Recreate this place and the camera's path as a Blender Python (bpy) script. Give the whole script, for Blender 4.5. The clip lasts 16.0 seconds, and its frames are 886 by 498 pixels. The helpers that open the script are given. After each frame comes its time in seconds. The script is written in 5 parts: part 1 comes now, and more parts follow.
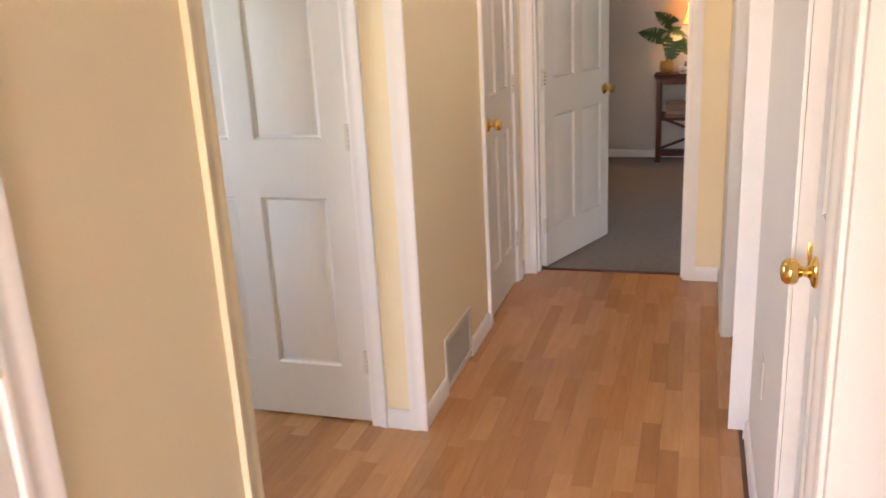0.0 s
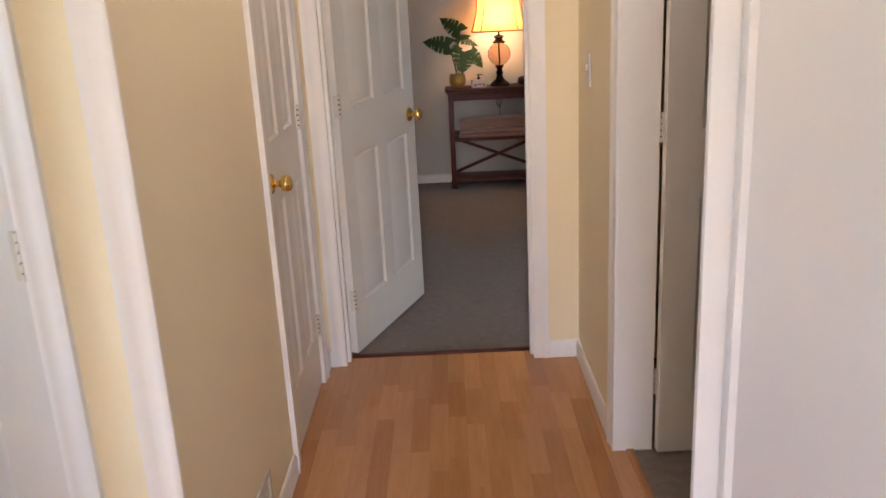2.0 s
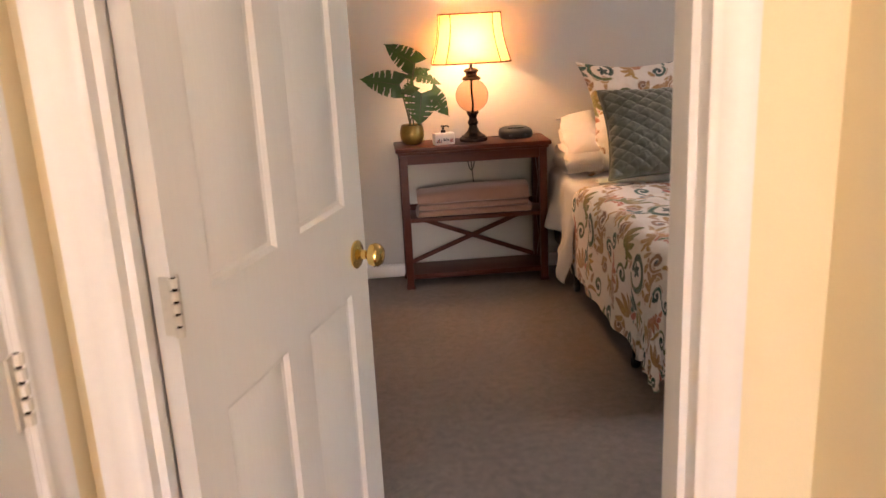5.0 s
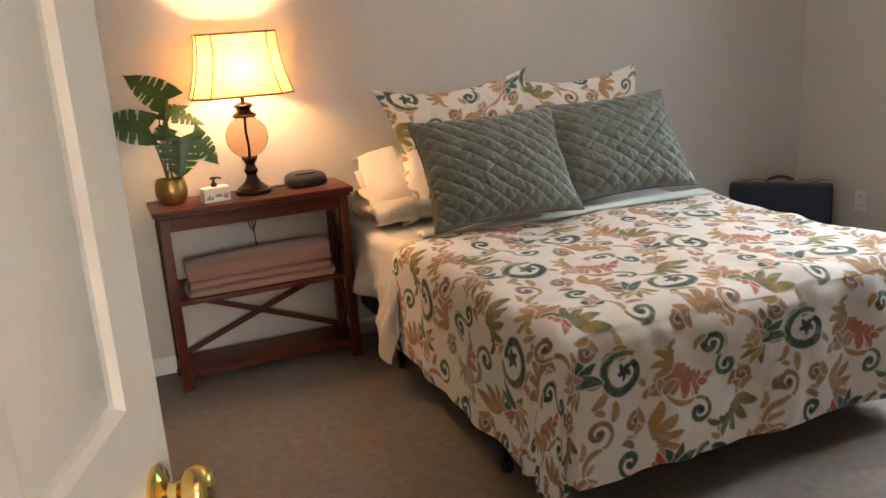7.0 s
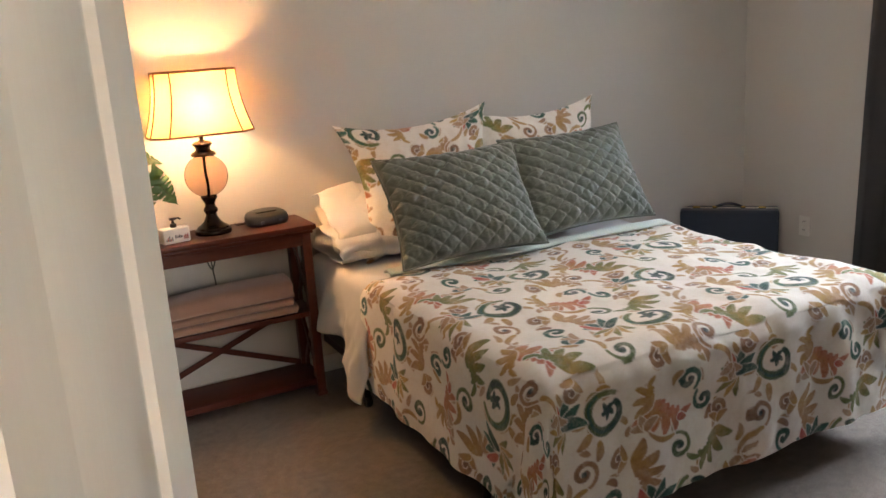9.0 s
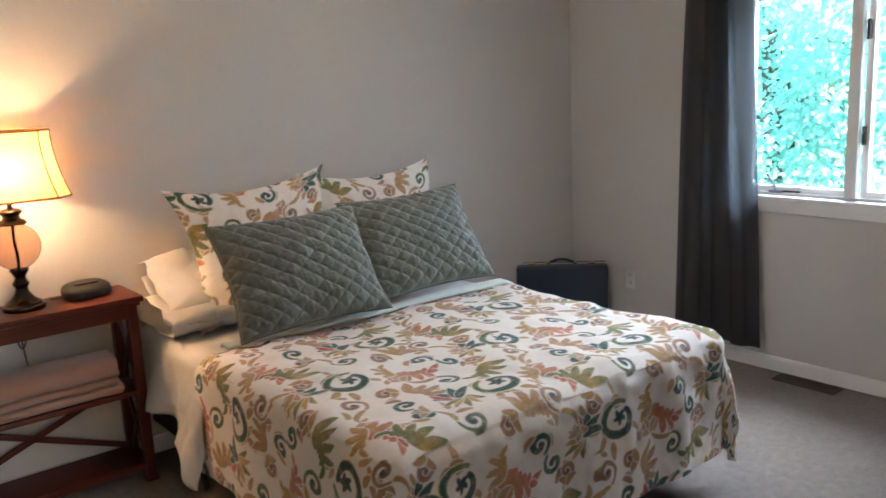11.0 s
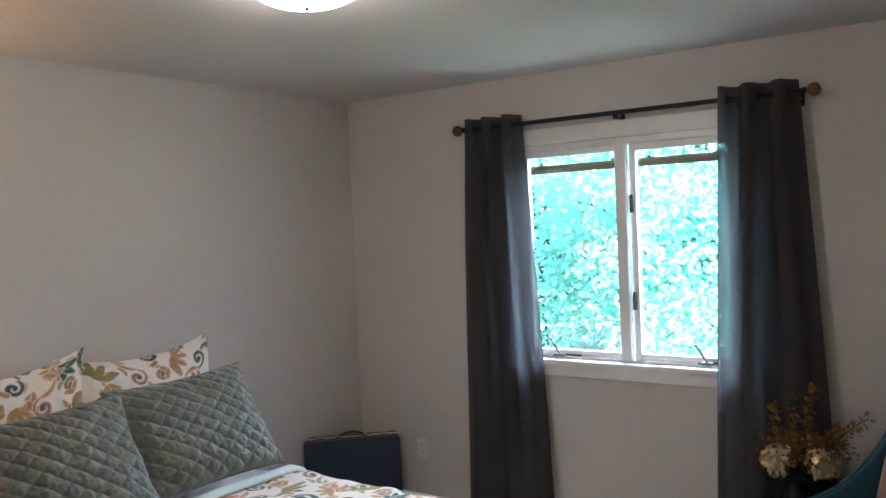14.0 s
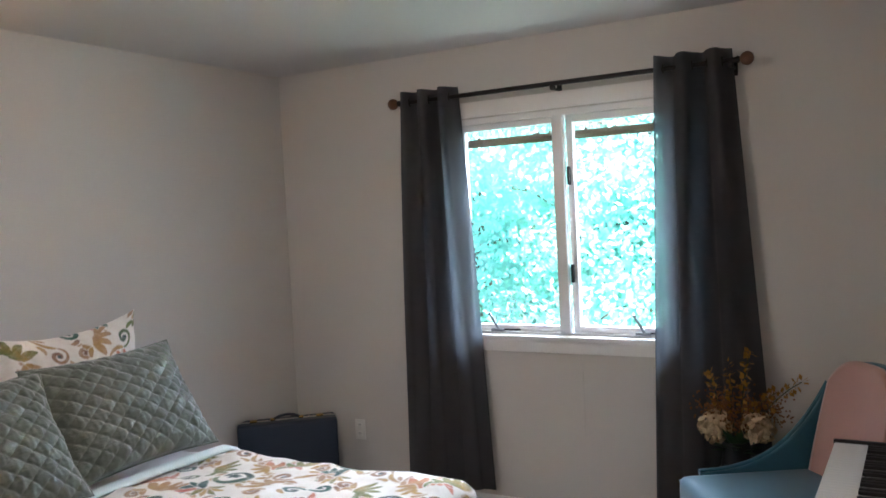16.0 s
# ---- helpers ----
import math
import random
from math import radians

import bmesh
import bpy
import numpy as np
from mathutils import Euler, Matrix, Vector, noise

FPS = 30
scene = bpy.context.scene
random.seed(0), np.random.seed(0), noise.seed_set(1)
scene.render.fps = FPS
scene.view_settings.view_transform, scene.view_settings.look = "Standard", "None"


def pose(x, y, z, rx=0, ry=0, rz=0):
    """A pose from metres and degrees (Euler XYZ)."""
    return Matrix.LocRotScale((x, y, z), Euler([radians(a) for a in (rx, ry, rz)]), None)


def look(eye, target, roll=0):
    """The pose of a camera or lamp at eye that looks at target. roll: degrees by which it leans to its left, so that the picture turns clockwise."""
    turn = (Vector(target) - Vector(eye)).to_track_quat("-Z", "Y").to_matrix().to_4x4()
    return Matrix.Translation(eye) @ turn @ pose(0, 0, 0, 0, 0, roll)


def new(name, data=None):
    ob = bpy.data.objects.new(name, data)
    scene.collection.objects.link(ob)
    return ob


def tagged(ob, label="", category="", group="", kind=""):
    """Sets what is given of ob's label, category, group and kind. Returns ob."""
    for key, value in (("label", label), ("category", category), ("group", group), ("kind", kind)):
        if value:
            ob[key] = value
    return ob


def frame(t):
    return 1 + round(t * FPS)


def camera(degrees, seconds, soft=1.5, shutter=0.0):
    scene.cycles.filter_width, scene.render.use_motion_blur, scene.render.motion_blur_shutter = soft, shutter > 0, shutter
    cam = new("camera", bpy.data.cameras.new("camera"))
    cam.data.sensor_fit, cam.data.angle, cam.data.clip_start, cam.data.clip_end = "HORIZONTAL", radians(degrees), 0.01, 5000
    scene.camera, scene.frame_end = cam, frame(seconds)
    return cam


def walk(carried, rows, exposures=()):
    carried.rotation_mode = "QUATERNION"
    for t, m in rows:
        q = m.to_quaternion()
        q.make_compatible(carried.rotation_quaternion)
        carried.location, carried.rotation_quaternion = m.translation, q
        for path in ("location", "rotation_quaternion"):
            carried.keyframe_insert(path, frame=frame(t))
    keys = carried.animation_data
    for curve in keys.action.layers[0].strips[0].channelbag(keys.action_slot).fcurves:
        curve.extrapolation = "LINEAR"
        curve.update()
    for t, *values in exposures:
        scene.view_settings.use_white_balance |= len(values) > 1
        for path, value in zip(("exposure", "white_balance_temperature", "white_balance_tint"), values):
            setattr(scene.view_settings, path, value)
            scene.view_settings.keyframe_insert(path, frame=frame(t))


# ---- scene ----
cam = camera(56.1, 16.0, shutter=0.35)
PATH = [
    (0, (0.453, -4.506, 1.498), (-0.122, -2.677, 0.928), -3.0),
    (0.5, (0.297, -4.249, 1.487), (-0.07, -2.368, 0.914), -2.9),
    (1, (0.219, -3.943, 1.47), (0.018, -2.037, 0.898), -2.9),
    (1.5, (0.163, -3.631, 1.471), (0.073, -1.718, 0.894), -2.8),
    (2, (0.091, -3.321, 1.474), (0.063, -1.407, 0.894), -2.9),
    (2.5, (0.053, -2.979, 1.461), (0.098, -1.065, 0.881), -2.9),
    (3, (-0.008, -2.644, 1.461), (0.087, -0.733, 0.881), -2.7),
    (3.5, (-0.04, -2.271, 1.479), (0.074, -0.359, 0.902), -2.6),
    (4, (-0.016, -1.875, 1.496), (0.109, 0.038, 0.924), -2.5),
    (4.2, (-0.009, -1.719, 1.486), (0.117, 0.195, 0.92), -2.6),
    (6.3, (-0.108, -0.474, 1.455), (0.34, 1.403, 0.928), -3.9),
    (6.5, (-0.081, -0.384, 1.436), (0.468, 1.467, 0.915), -3.9),
    (7, (-0.102, -0.246, 1.442), (0.634, 1.538, 0.917), -3.7),
    (7.5, (-0.129, -0.186, 1.455), (0.652, 1.58, 0.932), -3.6),
    (8, (-0.164, -0.163, 1.469), (0.639, 1.595, 0.954), -3.6),
    (8.2, (-0.191, -0.166, 1.488), (0.627, 1.585, 0.972), -3.6),
    (10.3, (-0.203, -0.143, 1.52), (0.868, 1.496, 1.113), -4.0),
    (10.5, (-0.196, -0.125, 1.526), (0.919, 1.485, 1.123), -3.9),
    (11, (-0.18, -0.076, 1.554), (1.053, 1.449, 1.163), -2.7),
    (11.5, (-0.167, -0.026, 1.572), (1.177, 1.413, 1.223), -0.7),
    (12, (-0.15, 0.017, 1.586), (1.284, 1.38, 1.294), 0.2),
    (12.5, (-0.137, 0.063, 1.605), (1.365, 1.364, 1.376), -0.2),
    (13, (-0.139, 0.05, 1.638), (1.41, 1.304, 1.474), -0.7),
    (13.5, (-0.131, 0.09, 1.639), (1.471, 1.283, 1.537), -1.1),
    (14, (-0.1, 0.125, 1.655), (1.542, 1.265, 1.59), -2.5),
    (14.5, (-0.086, 0.142, 1.652), (1.589, 1.234, 1.61), -3.1),
    (15, (-0.066, 0.156, 1.638), (1.64, 1.2, 1.612), -3.0),
    (15.5, (-0.06, 0.175, 1.589), (1.666, 1.185, 1.562), -3.0),
    (16, (-0.054, 0.184, 1.549), (1.673, 1.189, 1.465), -2.9),
]
EXPOSURES = [(0.0, 3.82, 6450, 26), (1.0, 3.5, 5750, 22), (1.5, 3.52, 5950, 24), (2.0, 3.68, 6050, 25), (2.5, 3.9, 6600, 31), (3.0, 4.1, 7100, 34), (3.5, 4.18, 7250, 34), (4.0, 4.05, 7150, 33), (4.5, 4.25, 7000, 32), (6.5, 4.45, 6600, 20), (8.0, 4.4, 6550, 18), (11.0, 4.32, 5900, 17), (13.5, 4.2, 5850, 18), (15.0, 4.34, 5900, 18), (16.0, 4.34, 5900, 18)]
walk(cam, [(t, look(eye, target, roll)) for t, eye, target, roll in PATH], EXPOSURES)

# ---- world, sun and large lights ----
world = bpy.data.worlds.new("world")
scene.world = world
world.use_nodes = True
wn = world.node_tree
sky = wn.nodes.new("ShaderNodeTexSky")
sky.sky_type, sky.sun_disc = "NISHITA", False
sky.sun_elevation, sky.sun_rotation = radians(54), radians(200)
bgn = wn.nodes["Background"]
bgn.inputs["Strength"].default_value = 0.15
wn.links.new(sky.outputs[0], bgn.inputs["Color"])


def lamp(name, kind, m, power, colour, size=0.1, size_y=None, angle=None):
    d = bpy.data.lights.new(name, kind)
    d.energy, d.color = power, colour
    if kind == "AREA":
        d.shape, d.size, d.size_y = "RECTANGLE", size, size_y or size
    elif kind == "POINT":
        d.shadow_soft_size = size
    elif kind == "SUN":
        d.angle = angle
    ob = new(name, d)
    ob.matrix_world = m
    return ob


# the sun stands behind the house, high over the garden trees
lamp("sun", "SUN", look((0, 0, 10), (1.2, 3.2, 5.2)), 5.0, (1.0, 0.95, 0.88), angle=radians(0.5))
# sky light: above the bedroom window, at the side passage's window and at the entrance's
lamp("window_daylight", "AREA", look((5.5, 1.72, 3.3), (3.0, 1.85, 0.75)), 24.0, (0.86, 0.96, 1.0), 2.6, 1.8)
lamp("passage_daylight", "AREA", look((-2.38, -2.58, 1.3), (0.6, -2.3, 1.0)), 0.80, (0.54, 0.79, 1.0), 0.45, 0.9)
lamp("entrance_daylight", "AREA", look((0.1, -7.44, 1.35), (0.0, -2.0, 0.9)), 4.5, (1.0, 0.90, 0.74), 1.7, 1.8)
lamp("table_lamp_bulb_light", "POINT", Matrix.Translation((0.505, 3.33, 1.32)), 1.2, (1.0, 0.55, 0.22), 0.03)
lamp("hall_lamp_light", "POINT", Matrix.Translation((0.07, -1.35, 2.335)), 0.68, (1.0, 0.77, 0.50), 0.06)
lamp("ceiling_lamp_light", "POINT", Matrix.Translation((1.785, 1.90, 2.335)), 0.46, (1.0, 0.80, 0.60), 0.06)


# ---- materials ----
def nodes(name):
    m = bpy.data.materials.new(name)
    m.use_nodes = True
    nt = m.node_tree
    return m, nt, nt.nodes["Principled BSDF"]


def math_node(nt, op, a, b=None, c=None):
    n = nt.nodes.new("ShaderNodeMath")
    n.operation = op
    for k, v in enumerate((a, b, c)):
        if v is None:
            continue
        if isinstance(v, (int, float)):
            n.inputs[k].default_value = v
        else:
            nt.links.new(v, n.inputs[k])
    return n.outputs[0]


def noise_node(nt, vec, scale, detail=3.0, rough=0.55):
    n = nt.nodes.new("ShaderNodeTexNoise")
    n.inputs["Scale"].default_value, n.inputs["Detail"].default_value, n.inputs["Roughness"].default_value = scale, detail, rough
    nt.links.new(vec, n.inputs["Vector"])
    return n.outputs["Fac"]


def mix_node(nt, fac, a, b, blend="MIX"):
    n = nt.nodes.new("ShaderNodeMix")
    n.data_type, n.blend_type = "RGBA", blend
    for sock, v in ((n.inputs[0], fac), (n.inputs[6], a), (n.inputs[7], b)):
        if isinstance(v, (int, float)):
            sock.default_value = v
        elif isinstance(v, tuple):
            sock.default_value = (*v[:3], 1)
        else:
            nt.links.new(v, sock)
    return n.outputs[2]


def bump_node(nt, height, strength, distance=0.01):
    n = nt.nodes.new("ShaderNodeBump")
    n.inputs["Strength"].default_value, n.inputs["Distance"].default_value = strength, distance
    nt.links.new(height, n.inputs["Height"])
    return n.outputs[0]


def mat(name, colour, rough=0.5, metal=0.0, var=0.08, fine=60.0, coarse=3.0, bump=0.1, stretch=(1, 1, 1), sheen=0.0, coat=0.0, rvar=0.08, depth=0.004):
    """Plain material: base colour with coarse and fine variation, uneven gloss and fine relief."""
    m, nt, p = nodes(name)
    tc = nt.nodes.new("ShaderNodeTexCoord")
    mp = nt.nodes.new("ShaderNodeMapping")
    mp.inputs["Scale"].default_value = stretch
    nt.links.new(tc.outputs["Object"], mp.inputs[0])
    v = mp.outputs[0]
    f, c = noise_node(nt, v, fine, 4), noise_node(nt, v, coarse, 3)
    amount = math_node(nt, "ADD", math_node(nt, "MULTIPLY", f, 0.5), math_node(nt, "MULTIPLY", c, 0.5))
    lo, hi = tuple(x * (1 - 2.2 * var) for x in colour), tuple(min(1, x * (1 + 2.2 * var)) for x in colour)
    nt.links.new(mix_node(nt, amount, lo, hi), p.inputs["Base Color"])
    nt.links.new(math_node(nt, "MULTIPLY_ADD", c, rvar, rough - rvar / 2), p.inputs["Roughness"])
    p.inputs["Metallic"].default_value = metal
    p.inputs["Sheen Weight"].default_value = sheen
    p.inputs["Coat Weight"].default_value = coat
    if bump:
        nt.links.new(bump_node(nt, f, bump, depth), p.inputs["Normal"])
    return m


M = {}
M["cream"] = mat("cream_paint", (0.86, 0.75, 0.515), 0.62, var=0.03, fine=220, coarse=2, bump=0.12)
M["white_wall"] = mat("off_white_paint", (0.62, 0.585, 0.54), 0.75, var=0.03, fine=200, coarse=1.5, bump=0.15)
# cream whitened for the near hall wall: the daylight on it is in the colour
M["near_wall"] = mat("daylit_cream_paint", (0.86, 0.84, 0.81), 0.55, var=0.025, fine=200, coarse=2, bump=0.12)
M["trim"] = mat("white_gloss_paint", (0.84, 0.82, 0.79), 0.36, var=0.025, fine=90, coarse=4, bump=0.06)
M["door"] = mat("white_door_paint", (0.78, 0.76, 0.72), 0.40, var=0.025, fine=40, coarse=3, bump=0.10, stretch=(3, 3, 0.25))
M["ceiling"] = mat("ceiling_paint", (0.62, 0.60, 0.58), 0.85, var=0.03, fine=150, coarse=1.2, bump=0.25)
M["brass"] = mat("polished_brass", (0.86, 0.60, 0.20), 0.14, 1.0, var=0.06, fine=30, coarse=8, bump=0.0)
M["steel"] = mat("hinge_steel", (0.70, 0.66, 0.58), 0.4, 0.5, var=0.08, fine=80, coarse=10, bump=0.02)
M["cherry"] = mat("cherry_stained_wood", (0.085, 0.017, 0.008), 0.40, var=0.25, fine=14, coarse=4, bump=0.05, stretch=(1, 8, 8))
M["cherry"].node_tree.nodes["Principled BSDF"].inputs["Specular IOR Level"].default_value = 0.25
M["black"] = mat("black_plastic", (0.010, 0.010, 0.011), 0.45, var=0.1, fine=120, coarse=6, bump=0.03)
M["iron"] = mat("black_iron", (0.018, 0.016, 0.015), 0.42, 0.6, var=0.15, fine=80, coarse=6, bump=0.05)
M["bronze"] = mat("dark_bronze", (0.030, 0.018, 0.012), 0.25, 0.7, var=0.25, fine=40, coarse=9, bump=0.04)
M["sheet"] = mat("white_cotton", (0.60, 0.58, 0.56), 0.85, var=0.03, fine=400, coarse=7, bump=0.2, sheen=0.2)
M["mint"] = mat("pale_mint_cotton", (0.60, 0.67, 0.62), 0.85, var=0.03, fine=400, coarse=7, bump=0.2, sheen=0.2)
M["blanket"] = mat("dusty_pink_wool", (0.34, 0.20, 0.15), 0.95, var=0.10, fine=260, coarse=9, bump=0.5, sheen=0.5)
M["velvet"] = mat("sage_green_velvet", (0.112, 0.128, 0.100), 0.36, var=0.22, fine=55, coarse=9, bump=0.9, sheen=0.3, stretch=(0.5, 1.6, 1))
M["teal"] = mat("teal_velvet", (0.018, 0.105, 0.152), 0.60, var=0.14, fine=160, coarse=6, bump=0.15, sheen=0.3)
M["pink"] = mat("blush_velvet", (0.50, 0.26, 0.20), 0.70, var=0.08, fine=160, coarse=5, bump=0.15, sheen=0.6)
M["navy"] = mat("navy_leatherette", (0.012, 0.022, 0.045), 0.42, var=0.15, fine=180, coarse=6, bump=0.25)
M["crank"] = mat("grey_cast_metal", (0.20, 0.20, 0.21), 0.42, 0.6, var=0.1, fine=80, coarse=8, bump=0.03)
M["plate"] = mat("white_plastic", (0.76, 0.74, 0.69), 0.35, var=0.02, fine=90, coarse=8, bump=0.0)
M["gold_pot"] = mat("aged_gold_glaze", (0.42, 0.28, 0.08), 0.34, 0.75, var=0.22, fine=60, coarse=14, bump=0.2)
M["stem"] = mat("plant_stem", (0.06, 0.075, 0.03), 0.55, var=0.2, fine=60, coarse=12, bump=0.1)
M["soil"] = mat("dark_moss", (0.03, 0.025, 0.015), 0.95, var=0.3, fine=90, coarse=20, bump=0.6)
M["register"] = mat("brown_enamel", (0.05, 0.033, 0.022), 0.45, 0.3, var=0.15, fine=60, coarse=6, bump=0.05)
M["grille"] = mat("white_enamel", (0.70, 0.66, 0.58), 0.45, var=0.05, fine=60, coarse=6, bump=0.05)
# dark colour that stands in for the shade of unlit spaces
M["unlit_dark"] = mat("unlit_space_shade", (0.16, 0.14, 0.12), 0.8, var=0.05, fine=60, coarse=3, bump=0.1)
M["bamboo"] = mat("bamboo_slats", (0.10, 0.066, 0.034), 0.6, var=0.3, fine=40, coarse=12, bump=0.3, stretch=(6, 1, 6))
M["finial"] = mat("carved_walnut", (0.13, 0.055, 0.022), 0.4, var=0.3, fine=30, coarse=12, bump=0.3)
M["bark"] = mat("bark", (0.09, 0.065, 0.045), 0.9, var=0.3, fine=12, coarse=3, bump=0.6, depth=0.03)
M["lawn"] = mat("lawn", (0.085, 0.115, 0.06), 0.9, var=0.3, fine=6, coarse=0.4, bump=0.4, depth=0.05)
M["keys_white"] = mat("ivory_plastic", (0.74, 0.72, 0.68), 0.25, var=0.02, fine=60, coarse=6, bump=0.0)
M["cream_petal"] = mat("cream_petal", (0.62, 0.46, 0.28), 0.8, var=0.25, fine=40, coarse=20, bump=0.1)
M["ochre_petal"] = mat("ochre_petal", (0.38, 0.20, 0.03), 0.8, var=0.3, fine=40, coarse=20, bump=0.1)
M["rust_berry"] = mat("rust_berry", (0.22, 0.09, 0.02), 0.6, var=0.3, fine=40, coarse=20, bump=0.1)
M["ink_red"] = mat("red_print", (0.35, 0.05, 0.03), 0.5, var=0.1, fine=60, bump=0.0)
M["ink_dark"] = mat("dark_print", (0.03, 0.03, 0.04), 0.5, var=0.1, fine=60, bump=0.0)
M["rib"] = mat("brown_piping", (0.12, 0.045, 0.012), 0.8, var=0.15, fine=120, coarse=9, bump=0.1)


def carpet_material():
    m, nt, p = nodes("grey_brown_carpet")
    tc = nt.nodes.new("ShaderNodeTexCoord")
    v = tc.outputs["Object"]
    f, c, s = noise_node(nt, v, 330, 3), noise_node(nt, v, 2.2, 4), noise_node(nt, v, 28, 4)
    a = mix_node(nt, math_node(nt, "MULTIPLY_ADD", f, 1.8, -0.4), (0.100, 0.081, 0.066), (0.325, 0.268, 0.222))
    b = mix_node(nt, math_node(nt, "MULTIPLY_ADD", c, 0.9, 0.0), (0.72, 0.72, 0.74), (1.15, 1.1, 1.06))
    d = mix_node(nt, math_node(nt, "MULTIPLY_ADD", s, 2.2, -0.6), (0.74, 0.74, 0.75), (1.22, 1.21, 1.20))
    x = mix_node(nt, 1.0, mix_node(nt, 1.0, a, b, "MULTIPLY"), d, "MULTIPLY")
    nt.links.new(x, p.inputs["Base Color"])
    p.inputs["Roughness"].default_value = 1.0
    p.inputs["Sheen Weight"].default_value = 0.25
    h = math_node(nt, "MULTIPLY_ADD", s, 0.5, f)
    nt.links.new(bump_node(nt, h, 0.7, 0.006), p.inputs["Normal"])
    return m


M["carpet"] = carpet_material()


def laminate_material():
    """Beech laminate stave: tone varies from stave to stave, with grain along it."""
    m, nt, p = nodes("beech_laminate")
    tc = nt.nodes.new("ShaderNodeTexCoord")
    oi = nt.nodes.new("ShaderNodeObjectInfo")
    add = nt.nodes.new("ShaderNodeVectorMath")
    add.operation = "MULTIPLY_ADD"
    nt.links.new(oi.outputs["Random"], add.inputs[0])
    add.inputs[1].default_value = (17, 31, 5)
    nt.links.new(tc.outputs["Object"], add.inputs[2])
    mp = nt.nodes.new("ShaderNodeMapping")
    mp.inputs["Scale"].default_value = (9, 0.8, 9)
    nt.links.new(add.outputs[0], mp.inputs[0])
    g, g2 = noise_node(nt, mp.outputs[0], 6, 6, 0.6), noise_node(nt, mp.outputs[0], 40, 3)
    tone = mix_node(nt, oi.outputs["Random"], (0.47, 0.215, 0.078), (0.66, 0.350, 0.142))
    grain = mix_node(nt, g, (0.74, 0.68, 0.62), (1.16, 1.14, 1.12))
    x = mix_node(nt, 1.0, tone, grain, "MULTIPLY")
    x = mix_node(nt, math_node(nt, "MULTIPLY", g2, 0.25), x, (0.20, 0.09, 0.035))
    nt.links.new(x, p.inputs["Base Color"])
    nt.links.new(math_node(nt, "MULTIPLY_ADD", g, 0.12, 0.17), p.inputs["Roughness"])
    nt.links.new(bump_node(nt, g2, 0.05, 0.002), p.inputs["Normal"])
    return m


M["laminate"] = laminate_material()
M["subfloor"] = mat("laminate_joint", (0.16, 0.075, 0.03), 0.7, var=0.1, fine=30, bump=0.05)


